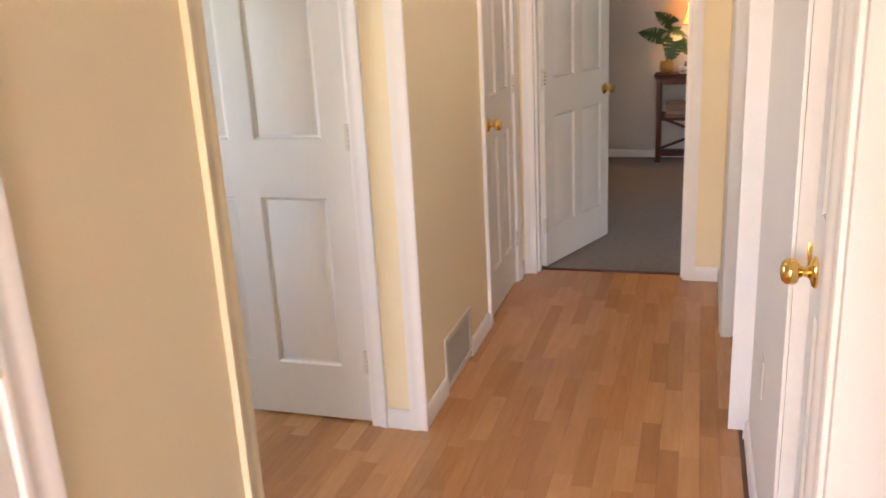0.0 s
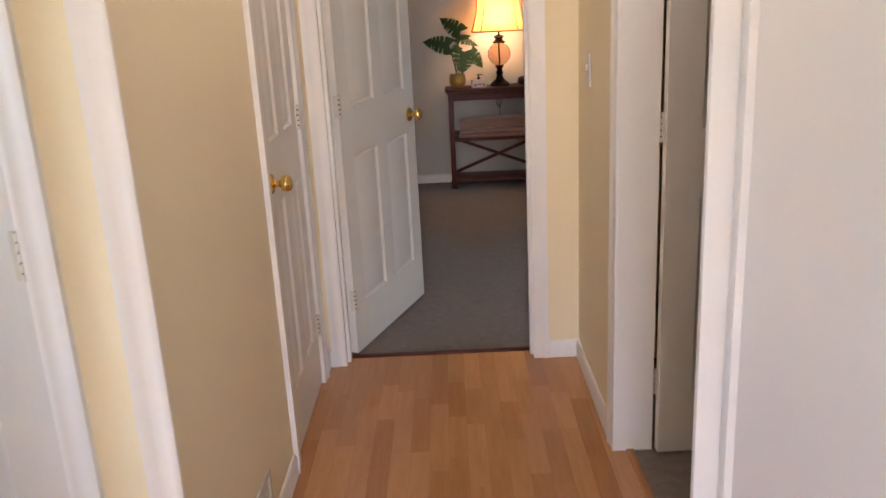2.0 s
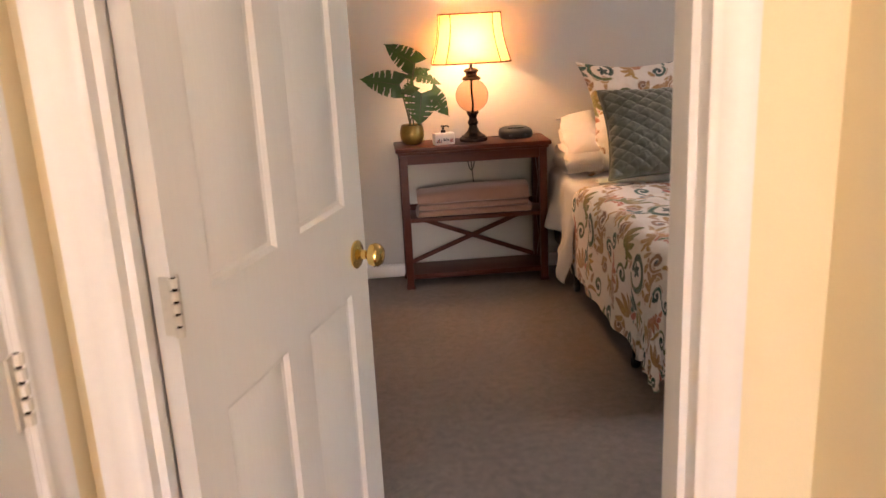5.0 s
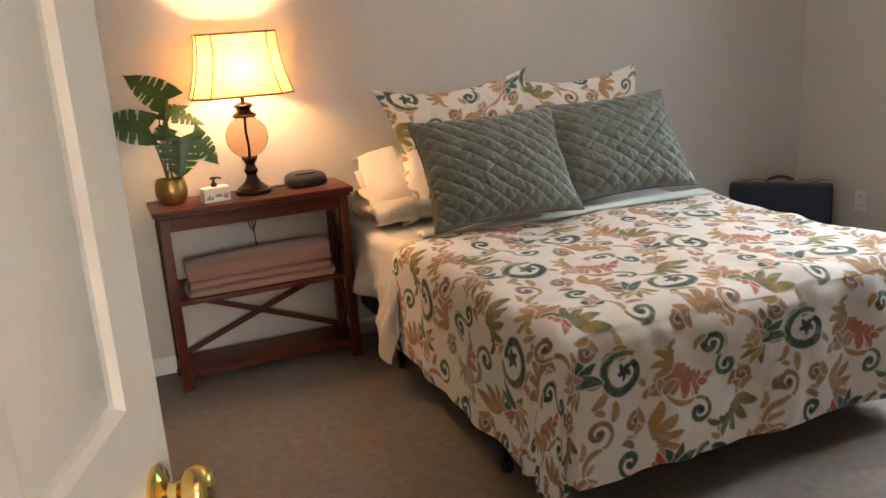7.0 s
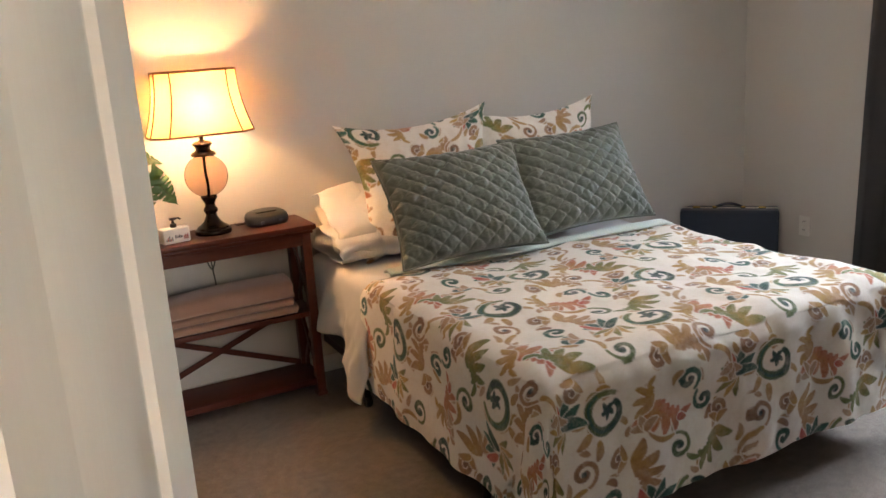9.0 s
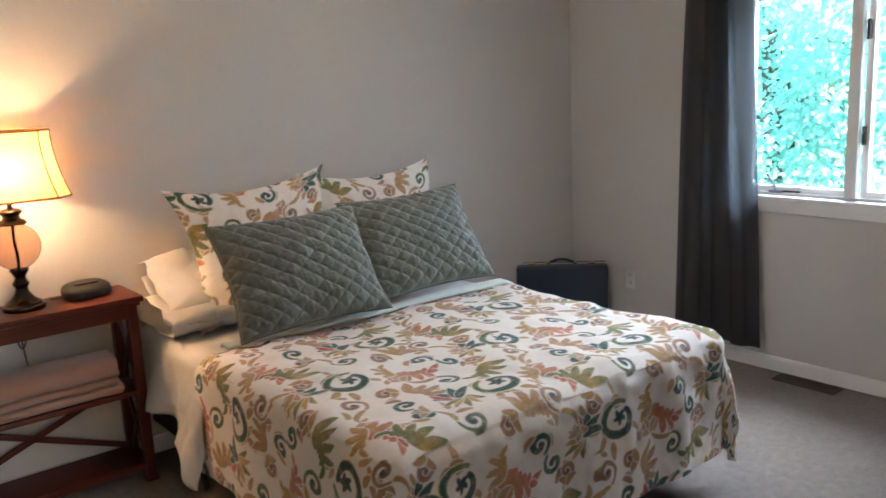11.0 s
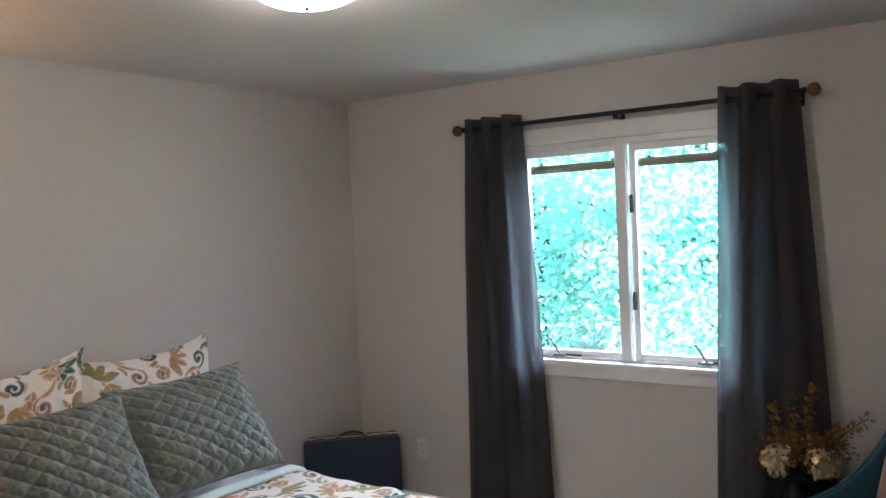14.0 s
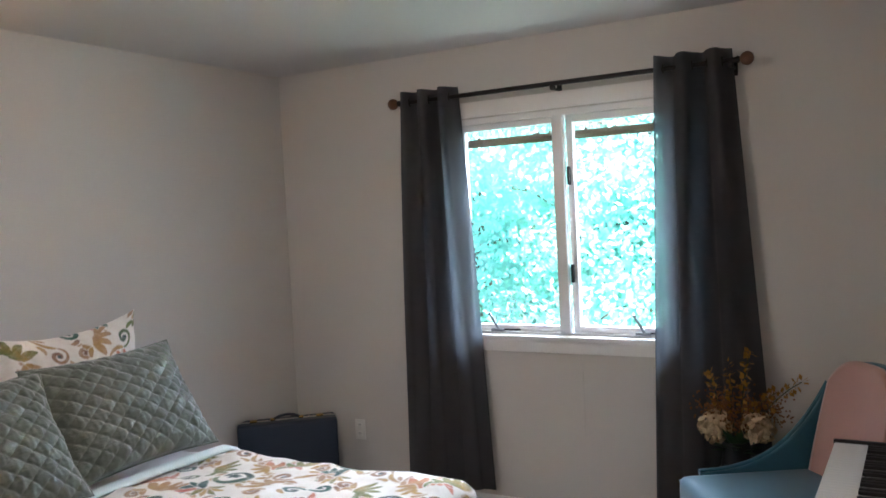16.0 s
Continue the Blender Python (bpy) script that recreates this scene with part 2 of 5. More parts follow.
def print_tile(n=400, size=0.47):
    """One repeat of the watercolour print: curling scrolls, leaf sprays and buds stroked onto white, wrapping at its edges."""
    rnd = random.Random(41)
    teal, slate, ochre, tan = (0.030, 0.135, 0.098), (0.020, 0.052, 0.066), (0.50, 0.31, 0.085), (0.46, 0.265, 0.135)
    coral, moss, mauve, deep, red = (0.56, 0.19, 0.11), (0.15, 0.19, 0.055), (0.24, 0.125, 0.085), (0.012, 0.066, 0.054), (0.52, 0.055, 0.050)
    white = np.array((0.88, 0.83, 0.77))
    im = np.tile(white, (n, n, 1))
    px = n / size

    def dab(x, y, r, c, a):
        k = int(r * px) + 2
        ix, iy = int(x * px), int(y * px)
        gx, gy = np.arange(ix - k, ix + k + 1), np.arange(iy - k, iy + k + 1)
        d = np.hypot(gx[:, None] + 0.5 - x * px, gy[None, :] + 0.5 - y * px)
        w = (np.clip(r * px - d + 0.5, 0, 1) * a)[..., None]
        at = np.ix_(gx % n, gy % n)
        im[at] = im[at] * (1 - w) + np.array(c) * w

    def stroke(pts, radii, c0, c1, halo=0.003):
        if halo:
            for (x, y), r in zip(pts, radii):
                dab(x, y, r + halo, white, 0.9)
        m = max(1, len(pts) - 1)
        for k, ((x, y), r) in enumerate(zip(pts, radii)):
            f = k / m
            dab(x, y, r, [p + (q - p) * f for p, q in zip(c0, c1)], 0.92)

    def leaf(x, y, a, ln, wd, c0, c1, bend=0.0, halo=0.0035):
        pts, radii = [], []
        for k in range(19):
            s = k / 18
            pts.append((x, y))
            radii.append(wd * math.sin(math.pi * min(1, 0.12 + 0.88 * s ** 0.8)) ** 0.75 + 0.0012)
            a += bend / 18
            x, y = x + math.cos(a) * ln / 18, y + math.sin(a) * ln / 18
        stroke(pts, radii, c0, c1, halo)
        return x, y, a

    def frond(x, y, a, ln, c0, c1, bend, lobes=4):
        """An acanthus leaf: paired curling lobes that run together along a bent rib, shrinking to the tip."""
        x0, y0, a0 = x, y, a
        for halo in (0.003, 0.0):
            x, y, a = x0, y0, a0
            for k in range(lobes):
                f = k / lobes
                r = ln * (0.46 - 0.20 * f)
                d0 = [p + (q - p) * f for p, q in zip(c0, c1)]
                for s in (-1, 1):
                    leaf(x, y, a + s * (0.75 - 0.25 * f), r * (1.15 if s * bend < 0 else 0.85), r * 0.25, d0, c1, s * 0.9, halo)
                a += bend / lobes
                x, y = x + math.cos(a) * ln * 0.22, y + math.sin(a) * ln * 0.22
            leaf(x, y, a, ln * 0.34, ln * 0.06, c1, c1, bend * 0.6, halo)

    def scroll(x, y, a, r0, hand, c0, c1, wd, turns=1.45):
        """A stroke that curls into a dot, tapering at its tail."""
        pts, radii = [], []
        m = 70
        for k in range(m + 1):
            f = k / m
            r = r0 * (1 - 0.86 * f ** 0.8)
            t = a + hand * f * turns * 2 * math.pi
            pts.append((x + r * math.cos(t), y + r * math.sin(t)))
            radii.append(wd * (0.25 + 0.75 * math.sin(math.pi * min(1, 0.1 + 0.75 * f)) ** 0.8) * (1 if f < 0.9 else 1.25))
        stroke(pts, radii, c0, c1)
        return pts[0]

    def ring(x, y, a, hand):
        """A broad teal ring scroll with a slate heart and mossy lobes on its back."""
        for k in range(4):
            t = a + hand * (0.3 + 0.62 * k)
            leaf(x + 0.046 * math.cos(t), y + 0.046 * math.sin(t), t + hand * 0.9, 0.034, 0.0075, moss if k % 2 else ochre, ochre, hand * 1.2, 0.002)
        pts = []
        for k in range(61):
            r, t = 0.052 * (1 - 0.34 * (k / 60) ** 2), a + hand * k / 60 * 5.9
            pts.append((x + r * math.cos(t), y + 0.82 * r * math.sin(t)))
        stroke(pts, [0.0104 * (0.30 + 0.70 * math.sin(math.pi * min(1, 0.10 + 0.74 * k / 60))) for k in range(61)], moss, deep)
        stroke(pts[10:52], [0.0042] * 42, teal, slate, 0.0)
        for k in range(5):
            leaf(x + 0.004, y - 0.004, a + 1.2 * k, 0.021, 0.0052, slate, deep, 0.9, 0.0)
        for k in range(3):
            leaf(x - 0.062 * math.cos(a + 0.5 * k), y - 0.062 * math.sin(a + 0.5 * k), a + math.pi - 0.6 + 0.7 * k, 0.040, 0.0085, ochre, tan, 0.6, 0.002)

    def flame(x, y, a, hand):
        """A coral acanthus spray that ends in a red bud, with an ochre root."""
        frond(x, y, a, 0.105, ochre, coral, hand * 1.1, 4)
        frond(x, y, a + 2.7, 0.075, tan, ochre, -hand * 1.3, 3)
        leaf(x + 0.085 * math.cos(a + hand * 0.6), y + 0.085 * math.sin(a + hand * 0.6), a + hand, 0.022, 0.0075, red, coral, 0.2, 0.002)

    def esses(x, y, a, hand):
        """Two slender green curls joined into an S."""
        dx, dy = 0.036 * math.cos(a), 0.036 * math.sin(a)
        scroll(x + dx, y + dy, a + math.pi, 0.032, hand, teal, slate, 0.0074, 1.25)
        scroll(x - dx, y - dy, a, 0.030, hand, teal, deep, 0.0070, 1.2)
        leaf(x + dx * 1.8, y + dy * 1.8, a + hand * 1.2, 0.036, 0.007, tan, ochre, hand * 1.2)
        leaf(x - dx * 1.9, y - dy * 1.9, a + hand * 2.4, 0.032, 0.0065, mauve, tan, -hand * 1.2)

    def plume(x, y, a, hand):
        """A slate blue plume over an ochre fan."""
        for k in range(5):
            leaf(x, y, a + (k - 2) * 0.36, 0.068 - 0.006 * abs(k - 2), 0.0085, ochre, (0.56, 0.36, 0.11) if k % 2 else moss, (k - 2) * 0.25, 0.002)
        for k in range(4):
            leaf(x, y, a + math.pi * 0.86 + (k - 1.5) * 0.45, 0.060, 0.0105, slate, teal, (k - 1.5) * 0.5, 0.002)
        leaf(x + 0.02 * math.cos(a + 1.6), y + 0.02 * math.sin(a + 1.6), a + 1.9, 0.05, 0.0085, coral, red, hand * 0.7, 0.002)

    def tendril(x, y, a, hand):
        """A tan stem ending in a dark-eyed curl, with paired leaflets."""
        green = rnd.random() < 0.6
        x1, y1 = scroll(x, y, a, 0.036, hand, moss if green else tan, deep if green else mauve, 0.0062, 1.35)
        dab(x, y, 0.0066, slate, 0.85)
        x2, y2, a2 = leaf(x1, y1, a - hand * 1.57, 0.075, 0.0058, ochre, tan, hand * 1.5)
        for d in (-0.8, 0.0, 0.8):
            leaf(x2, y2, a2 + d, 0.036, 0.0078, tan, (0.50, 0.33, 0.22), d, 0.002)

    def acanthus(x, y, a, hand):
        """A long ochre acanthus with a rolled tip."""
        frond(x, y, a, 0.10, ochre, rnd.choice((tan, coral, moss)), hand * 1.5, 4)
        x1, y1 = scroll(x - 0.045 * math.cos(a), y - 0.045 * math.sin(a), a, 0.026, -hand, tan, mauve, 0.0068, 1.3)
        for d in (-0.7, 0.7):
            leaf(x1, y1, a + math.pi + d, 0.034, 0.0075, ochre, tan, d, 0.002)

    kinds = ((ring, flame, esses, plume), (acanthus, tendril, acanthus, tendril), (esses, plume, ring, flame), (tendril, acanthus, tendril, acanthus))
    step = size / 4
    spots = [((i + 0.5 * (j % 2) + rnd.uniform(-0.1, 0.1)) * step, (j + rnd.uniform(-0.1, 0.1)) * step, kinds[j][i]) for j in range(4) for i in range(4)]
    for x, y, make in spots:                    # small loose leaves between
        a = rnd.uniform(0, 6.3)
        for k in range(2):
            leaf(x + step / 2, y + step * (0.35 + 0.25 * k), a + k, rnd.uniform(0.028, 0.042), 0.0062, tan if k else ochre, (0.52, 0.36, 0.24), rnd.uniform(-1.5, 1.5))
    for x, y, make in spots:
        make(x, y, rnd.uniform(0, 6.3), rnd.choice((-1, 1)))
    return im


TILE = print_tile()


def dye(ob, size=0.66):
    """Prints the repeat onto a cloth by its cloth coordinates."""
    me = ob.data
    uv = np.zeros(len(me.loops) * 2)
    me.uv_layers[0].data.foreach_get("uv", uv)
    vi = np.zeros(len(me.loops), dtype=np.int32)
    me.loops.foreach_get("vertex_index", vi)
    at = np.zeros((len(me.vertices), 2))
    at[vi] = uv.reshape(-1, 2)
    n = len(TILE)
    g = at / size * n - 0.5
    f = np.floor(g).astype(int)
    w = g - f
    col = np.ones((len(at), 4))
    col[:, :3] = sum(TILE[(f[:, 0] + a) % n, (f[:, 1] + b) % n] * ((w[:, 0] if a else 1 - w[:, 0]) * (w[:, 1] if b else 1 - w[:, 1]))[:, None] for a in (0, 1) for b in (0, 1))
    layer = me.color_attributes.new("print", "FLOAT_COLOR", "POINT")
    layer.data.foreach_set("color", col.ravel())


def print_material():
    """White cotton printed with watercolour scrolls and leaves in teal, ochre, coral and tan."""
    m, nt, p = nodes("scroll_print_cotton")
    ink = nt.nodes.new("ShaderNodeVertexColor")
    ink.layer_name = "print"
    tc = nt.nodes.new("ShaderNodeTexCoord")
    wash = noise_node(nt, tc.outputs["Object"], 26, 4, 0.7)
    pool = noise_node(nt, tc.outputs["Object"], 70, 3, 0.6)
    col = mix_node(nt, math_node(nt, "MULTIPLY_ADD", wash, 1.5, -0.74), ink.outputs[0], (0.80, 0.72, 0.62))
    col = mix_node(nt, math_node(nt, "MULTIPLY_ADD", pool, 1.5, -0.68), col, mix_node(nt, 1.0, col, ink.outputs[0], "MULTIPLY"))
    nt.links.new(col, p.inputs["Base Color"])
    p.inputs["Roughness"].default_value = 0.8
    p.inputs["Sheen Weight"].default_value = 0.15
    h = math_node(nt, "MULTIPLY_ADD", noise_node(nt, tc.outputs["Object"], 11, 5), 4.0, noise_node(nt, tc.outputs["Object"], 900, 1))
    nt.links.new(bump_node(nt, h, 0.42, 0.004), p.inputs["Normal"])
    return m


M["print"] = print_material()


def glass_material(name, colour, rough=0.0, ior=1.45):
    m, nt, p = nodes(name)
    p.inputs["Base Color"].default_value = (*colour, 1)
    p.inputs["Roughness"].default_value = rough
    p.inputs["Transmission Weight"].default_value = 1.0
    p.inputs["IOR"].default_value = ior
    return m


M["pane"] = glass_material("clear_pane", (0.97, 1.0, 0.99), 0.0, 1.45)
M["amber"] = glass_material("smoked_amber_glass", (0.80, 0.665, 0.60), 0.03, 1.06)


def thin_material(name, colour, through_colour, share, bump=0.2, fine=300, rough=0.8, weave=0.0):
    """Cloth or leaf that lets some light through."""
    m, nt, p = nodes(name)
    tc = nt.nodes.new("ShaderNodeTexCoord")
    f, c = noise_node(nt, tc.outputs["Object"], fine, 3), noise_node(nt, tc.outputs["Object"], 6, 3)
    amount = math_node(nt, "ADD", math_node(nt, "MULTIPLY", f, 0.4), math_node(nt, "MULTIPLY", c, 0.6))
    nt.links.new(mix_node(nt, amount, tuple(x * 0.75 for x in colour), tuple(x * 1.25 for x in colour)), p.inputs["Base Color"])
    p.inputs["Roughness"].default_value = rough
    nt.links.new(bump_node(nt, f, bump, 0.003), p.inputs["Normal"])
    t = nt.nodes.new("ShaderNodeBsdfTranslucent")
    t.inputs[0].default_value = (*through_colour, 1)
    mx = nt.nodes.new("ShaderNodeMixShader")
    mx.inputs[0].default_value = share
    nt.links.new(p.outputs[0], mx.inputs[1])
    nt.links.new(t.outputs[0], mx.inputs[2])
    out = mx.outputs[0]
    if weave:                                   # open weave: a share of the light passes between the threads
        clear, mw = nt.nodes.new("ShaderNodeBsdfTransparent"), nt.nodes.new("ShaderNodeMixShader")
        mw.inputs[0].default_value = weave
        nt.links.new(out, mw.inputs[1])
        nt.links.new(clear.outputs[0], mw.inputs[2])
        out = mw.outputs[0]
    nt.links.new(out, nt.nodes["Material Output"].inputs[0])
    return m


M["shade"] = thin_material("parchment_shade", (0.62, 0.42, 0.20), (0.90, 0.56, 0.22), 0.62)
M["curtain"] = thin_material("charcoal_curtain", (0.066, 0.059, 0.060), (0.20, 0.23, 0.26), 0.40, fine=500, weave=0.24)
M["leaf"] = thin_material("monstera_leaf", (0.018, 0.055, 0.022), (0.10, 0.26, 0.03), 0.22, bump=0.15, fine=60, rough=0.35)
M["tree_leaf"] = thin_material("maple_leaf", (0.14, 0.26, 0.22), (0.46, 0.88, 0.78), 0.54, fine=3, bump=0.0)


def glow_material(name, colour, strength):
    m, nt, p = nodes(name)
    p.inputs["Base Color"].default_value = (0.8, 0.8, 0.8, 1)
    p.inputs["Emission Color"].default_value = (*colour, 1)
    p.inputs["Emission Strength"].default_value = strength
    return m


M["bulb"] = glow_material("warm_bulb_glass", (1.0, 0.72, 0.40), 6.0)
M["dome"] = glow_material("lit_opal_glass", (1.0, 0.93, 0.84), 1.2)


# ---- mesh helpers ----
def part(name, bm, material, parent=None, label="", smooth=True, sharp=35):
    """Links a bmesh as one mesh object, under a thing or part where one is given."""
    me = bpy.data.meshes.new(name)
    bmesh.ops.recalc_face_normals(bm, faces=bm.faces)
    bm.to_mesh(me)
    bm.free()
    me.materials.append(material)
    if smooth:
        me.polygons.foreach_set("use_smooth", [True] * len(me.polygons))
        me.set_sharp_from_angle(angle=radians(sharp))
    ob = new(name, me)
    if parent is not None:
        ob.parent = parent
    if label:
        tagged(ob, label)
    return ob


def thing(name, label, category, group="", kind="", m=None):
    ob = new(name)
    ob.empty_display_size = 0.05
    if m is not None:
        ob.matrix_world = m
    return tagged(ob, label, category, group, kind)


def box(x0, x1, y0, y1, z0, z1, bevel=0.0, bm=None, segs=2):
    bm = bm or bmesh.new()
    vs = [bm.verts.new((x, y, z)) for x in (x0, x1) for y in (y0, y1) for z in (z0, z1)]
    fs = [bm.faces.new([vs[i] for i in q]) for q in ((0, 1, 3, 2), (4, 6, 7, 5), (0, 4, 5, 1), (2, 3, 7, 6), (0, 2, 6, 4), (1, 5, 7, 3))]
    if bevel:
        es = list({e for f in fs for e in f.edges})
        bmesh.ops.bevel(bm, geom=es, offset=bevel, segments=segs, profile=0.6, affect="EDGES")
    return bm


def beam(a, b, w, d, bm=None, bevel=0.0):
    """A bar of section w x d from a to b."""
    bm = bm or bmesh.new()
    a, b = Vector(a), Vector(b)
    z = (b - a).normalized()
    x = z.cross(Vector((0, 1, 0)) if abs(z.y) < 0.9 else Vector((1, 0, 0))).normalized()
    y = z.cross(x)
    vs = [bm.verts.new(p + x * sx * w / 2 + y * sy * d / 2) for p in (a, b) for sx, sy in ((-1, -1), (1, -1), (1, 1), (-1, 1))]
    fs = [bm.faces.new([vs[i] for i in q]) for q in ((3, 2, 1, 0), (4, 5, 6, 7), (0, 1, 5, 4), (1, 2, 6, 5), (2, 3, 7, 6), (3, 0, 4, 7))]
    if bevel:
        bmesh.ops.bevel(bm, geom=list({e for f in fs for e in f.edges}), offset=bevel, segments=1, affect="EDGES")
    return bm


def lathe(profile, m=None, n=32, bm=None):
    """Turns (radius, height) round z, placed by m."""
    bm = bm or bmesh.new()
    m = m or Matrix()
    rings = []
    for r, z in profile:
        if r < 1e-5:
            rings.append([bm.verts.new(m @ Vector((0, 0, z)))])
        else:
            rings.append([bm.verts.new(m @ Vector((r * math.cos(2 * math.pi * k / n), r * math.sin(2 * math.pi * k / n), z))) for k in range(n)])
    for a, b in zip(rings, rings[1:]):
        for k in range(n):
            q = [a[k % len(a)], a[(k + 1) % len(a)], b[(k + 1) % len(b)], b[k % len(b)]]
            q = list(dict.fromkeys(q))
            if len(q) > 2:
                bm.faces.new(q)
    for ring in (rings[0], rings[-1]):
        if len(ring) > 2:
            bm.faces.new(ring)
    return bm


def tube(points, r, n=8, bm=None):
    bm = bm or bmesh.new()
    pts = [Vector(p) for p in points]
    rings = []
    for k, p in enumerate(pts):
        d = (pts[min(k + 1, len(pts) - 1)] - pts[max(k - 1, 0)]).normalized()
        x = d.cross(Vector((0.3, 0.9, 0.2))).normalized()
        y = d.cross(x)
        rr = r[k] if isinstance(r, (list, tuple)) else r
        rings.append([bm.verts.new(p + (x * math.cos(2 * math.pi * j / n) + y * math.sin(2 * math.pi * j / n)) * rr) for j in range(n)])
    for a, b in zip(rings, rings[1:]):
        for j in range(n):
            bm.faces.new((a[j], a[(j + 1) % n], b[(j + 1) % n], b[j]))
    bm.faces.new(rings[0])
    bm.faces.new(rings[-1])
    return bm


def arc(a, b, sag, n=10):
    """Points from a to b that bow by the vector sag."""
    a, b, sag = Vector(a), Vector(b), Vector(sag)
    return [a.lerp(b, k / n) + sag * (4 * (k / n) * (1 - k / n)) for k in range(n + 1)]


def grid(nu, nv, place, uv=None, closed=False):
    """A bmesh sheet of nu x nv cells from place(i/nu, j/nv); uv gives cloth coordinates in metres."""
    bm = bmesh.new()
    layer = bm.loops.layers.uv.new("UVMap") if uv else None
    vs = [[bm.verts.new(place(i / nu, j / nv)) for j in range(nv + 1)] for i in range(nu + 1)]
    for i in range(nu):
        for j in range(nv):
            f = bm.faces.new((vs[i][j], vs[i + 1][j], vs[i + 1][j + 1], vs[i][j + 1]))
            if uv:
                for lp, (a, b) in zip(f.loops, ((i, j), (i + 1, j), (i + 1, j + 1), (i, j + 1))):
                    lp[layer].uv = uv(a / nu, b / nv)
    return bm


# ---- the setting ----
XL, XF, XN = -0.465, 0.595, 0.658      # hall: left wall, right wall far and near
YW0, YW1 = -0.09, 0.03                 # wall between hall and bedroom
W, B, WEST, CEIL = 3.75, 3.457, -0.72, 2.40
DL, DR, DH = -0.385, 0.405, 2.03       # bedroom doorway


def wall(name, material, boxes, label):
    bm = bmesh.new()
    for b in boxes:
        box(*b, bm=bm)
    return tagged(part(name, bm, material, smooth=False), label, "wall", kind="structure")


wall("wall_hall_end", M["cream"], [(XL - 0.12, DL - 0.02, YW0, -0.03, 0, CEIL), (DR + 0.02, XF + 0.12, YW0, -0.03, 0, CEIL), (DL - 0.02, DR + 0.02, YW0, -0.03, DH + 0.02, CEIL)], "cream painted wall round the bedroom doorway")
wall("wall_bedroom_south", M["white_wall"], [(WEST - 0.1, DL - 0.02, -0.03, YW1, 0, CEIL), (DR + 0.02, W + 0.15, -0.03, YW1, 0, CEIL), (DL - 0.02, DR + 0.02, -0.03, YW1, DH + 0.02, CEIL)], "off-white bedroom wall with the doorway")
wall("wall_north", M["white_wall"], [(WEST - 0.1, W + 0.15, B, B + 0.12, 0, CEIL)], "off-white bedroom wall behind the bed")
wall("wall_west", M["white_wall"], [(WEST - 0.1, WEST, YW1, B, 0, CEIL)], "off-white bedroom side wall")
WY0, WY1, WZ0, WZ1 = 1.16, 2.315, 0.92, 2.03
wall("wall_east", M["white_wall"], [(W, W + 0.15, YW1, WY0, 0, CEIL), (W, W + 0.15, WY1, B, 0, CEIL), (W, W + 0.15, WY0, WY1, 0, WZ0), (W, W + 0.15, WY0, WY1, WZ1, CEIL)], "off-white bedroom window wall")
tagged(part("wall_panel_seam", box(W - 0.0035, W - 0.0005, 1.642, 1.648, 0.42, 0.838), M["white_wall"], smooth=False), "faint raised seam in the wall under the window", "seam", kind="structure")
# hall walls
CD0, CD1 = -0.86, -0.25                # hall closet door
wall("wall_hall_west", M["cream"], [(XL - 0.12, XL, -1.93, CD0 - 0.02, 0, CEIL), (XL - 0.12, XL, CD1 + 0.02, YW0, 0, CEIL), (XL - 0.12, XL, CD0 - 0.02, CD1 + 0.02, DH + 0.02, CEIL)], "cream painted hall wall with a closet door")
wall("wall_hall_west_near", M["cream"], [(XL - 0.12, XL, -3.66, -3.06, 0, CEIL), (XL - 0.12, XL, -7.2, -4.45, 0, CEIL), (XL - 0.12, XL, -4.45, -3.66, DH + 0.02, CEIL), (XL - 0.12, XL, -3.06, -2.05, DH + 0.12, CEIL)], "cream painted wall beside the side passage")
LD0, LD1 = -1.495, -0.665
wall("wall_side_passage", M["cream"], [(LD1 + 0.02, XL - 0.12, -1.93, -1.81, 0, CEIL), (-2.3, LD0 - 0.02, -1.93, -1.81, 0, CEIL), (LD0 - 0.02, LD1 + 0.02, -1.93, -1.81, DH + 0.02, CEIL)], "cream painted wall of the side passage with a door")
wall("wall_side_passage_back", M["cream"], [(-2.42, -2.3, -3.2, -2.80, 0, CEIL), (-2.42, -2.3, -2.35, -1.81, 0, CEIL), (-2.42, -2.3, -2.80, -2.35, 0, 1.0), (-2.42, -2.3, -2.80, -2.35, 1.9, CEIL), (-2.3, XL - 0.12, -3.2, -3.08, 0, CEIL)], "cream painted wall closing the side passage")
RD0, RD1 = -1.69, -0.865                # doorway to the room across
wall("wall_hall_east_far", M["cream"], [(XF, XF + 0.12, RD1 + 0.02, YW0, 0, CEIL), (XF, XF + 0.12, RD0 - 0.02, RD1 + 0.02, DH + 0.02, CEIL)], "cream painted hall wall with a light switch")
ND0, ND1 = -3.15, -2.725               # narrow closet
# near stretch of hall wall, coloured paler than the rest for its daylight
wall("wall_hall_east_near", M["near_wall"], [(XN, XN + 0.12, ND1 + 0.02, RD0 - 0.02, 0, CEIL), (XN, XN + 0.12, -3.30, ND0 - 0.02, 0, CEIL), (XN, XN + 0.12, -7.2, -4.2, 0, CEIL), (XN, XN + 0.12, ND0 - 0.02, ND1 + 0.02, DH + 0.02, CEIL), (XN, XN + 0.12, -4.2, -3.30, DH + 0.02, CEIL)], "hall wall beside a narrow closet, daylight put into its pale colour")
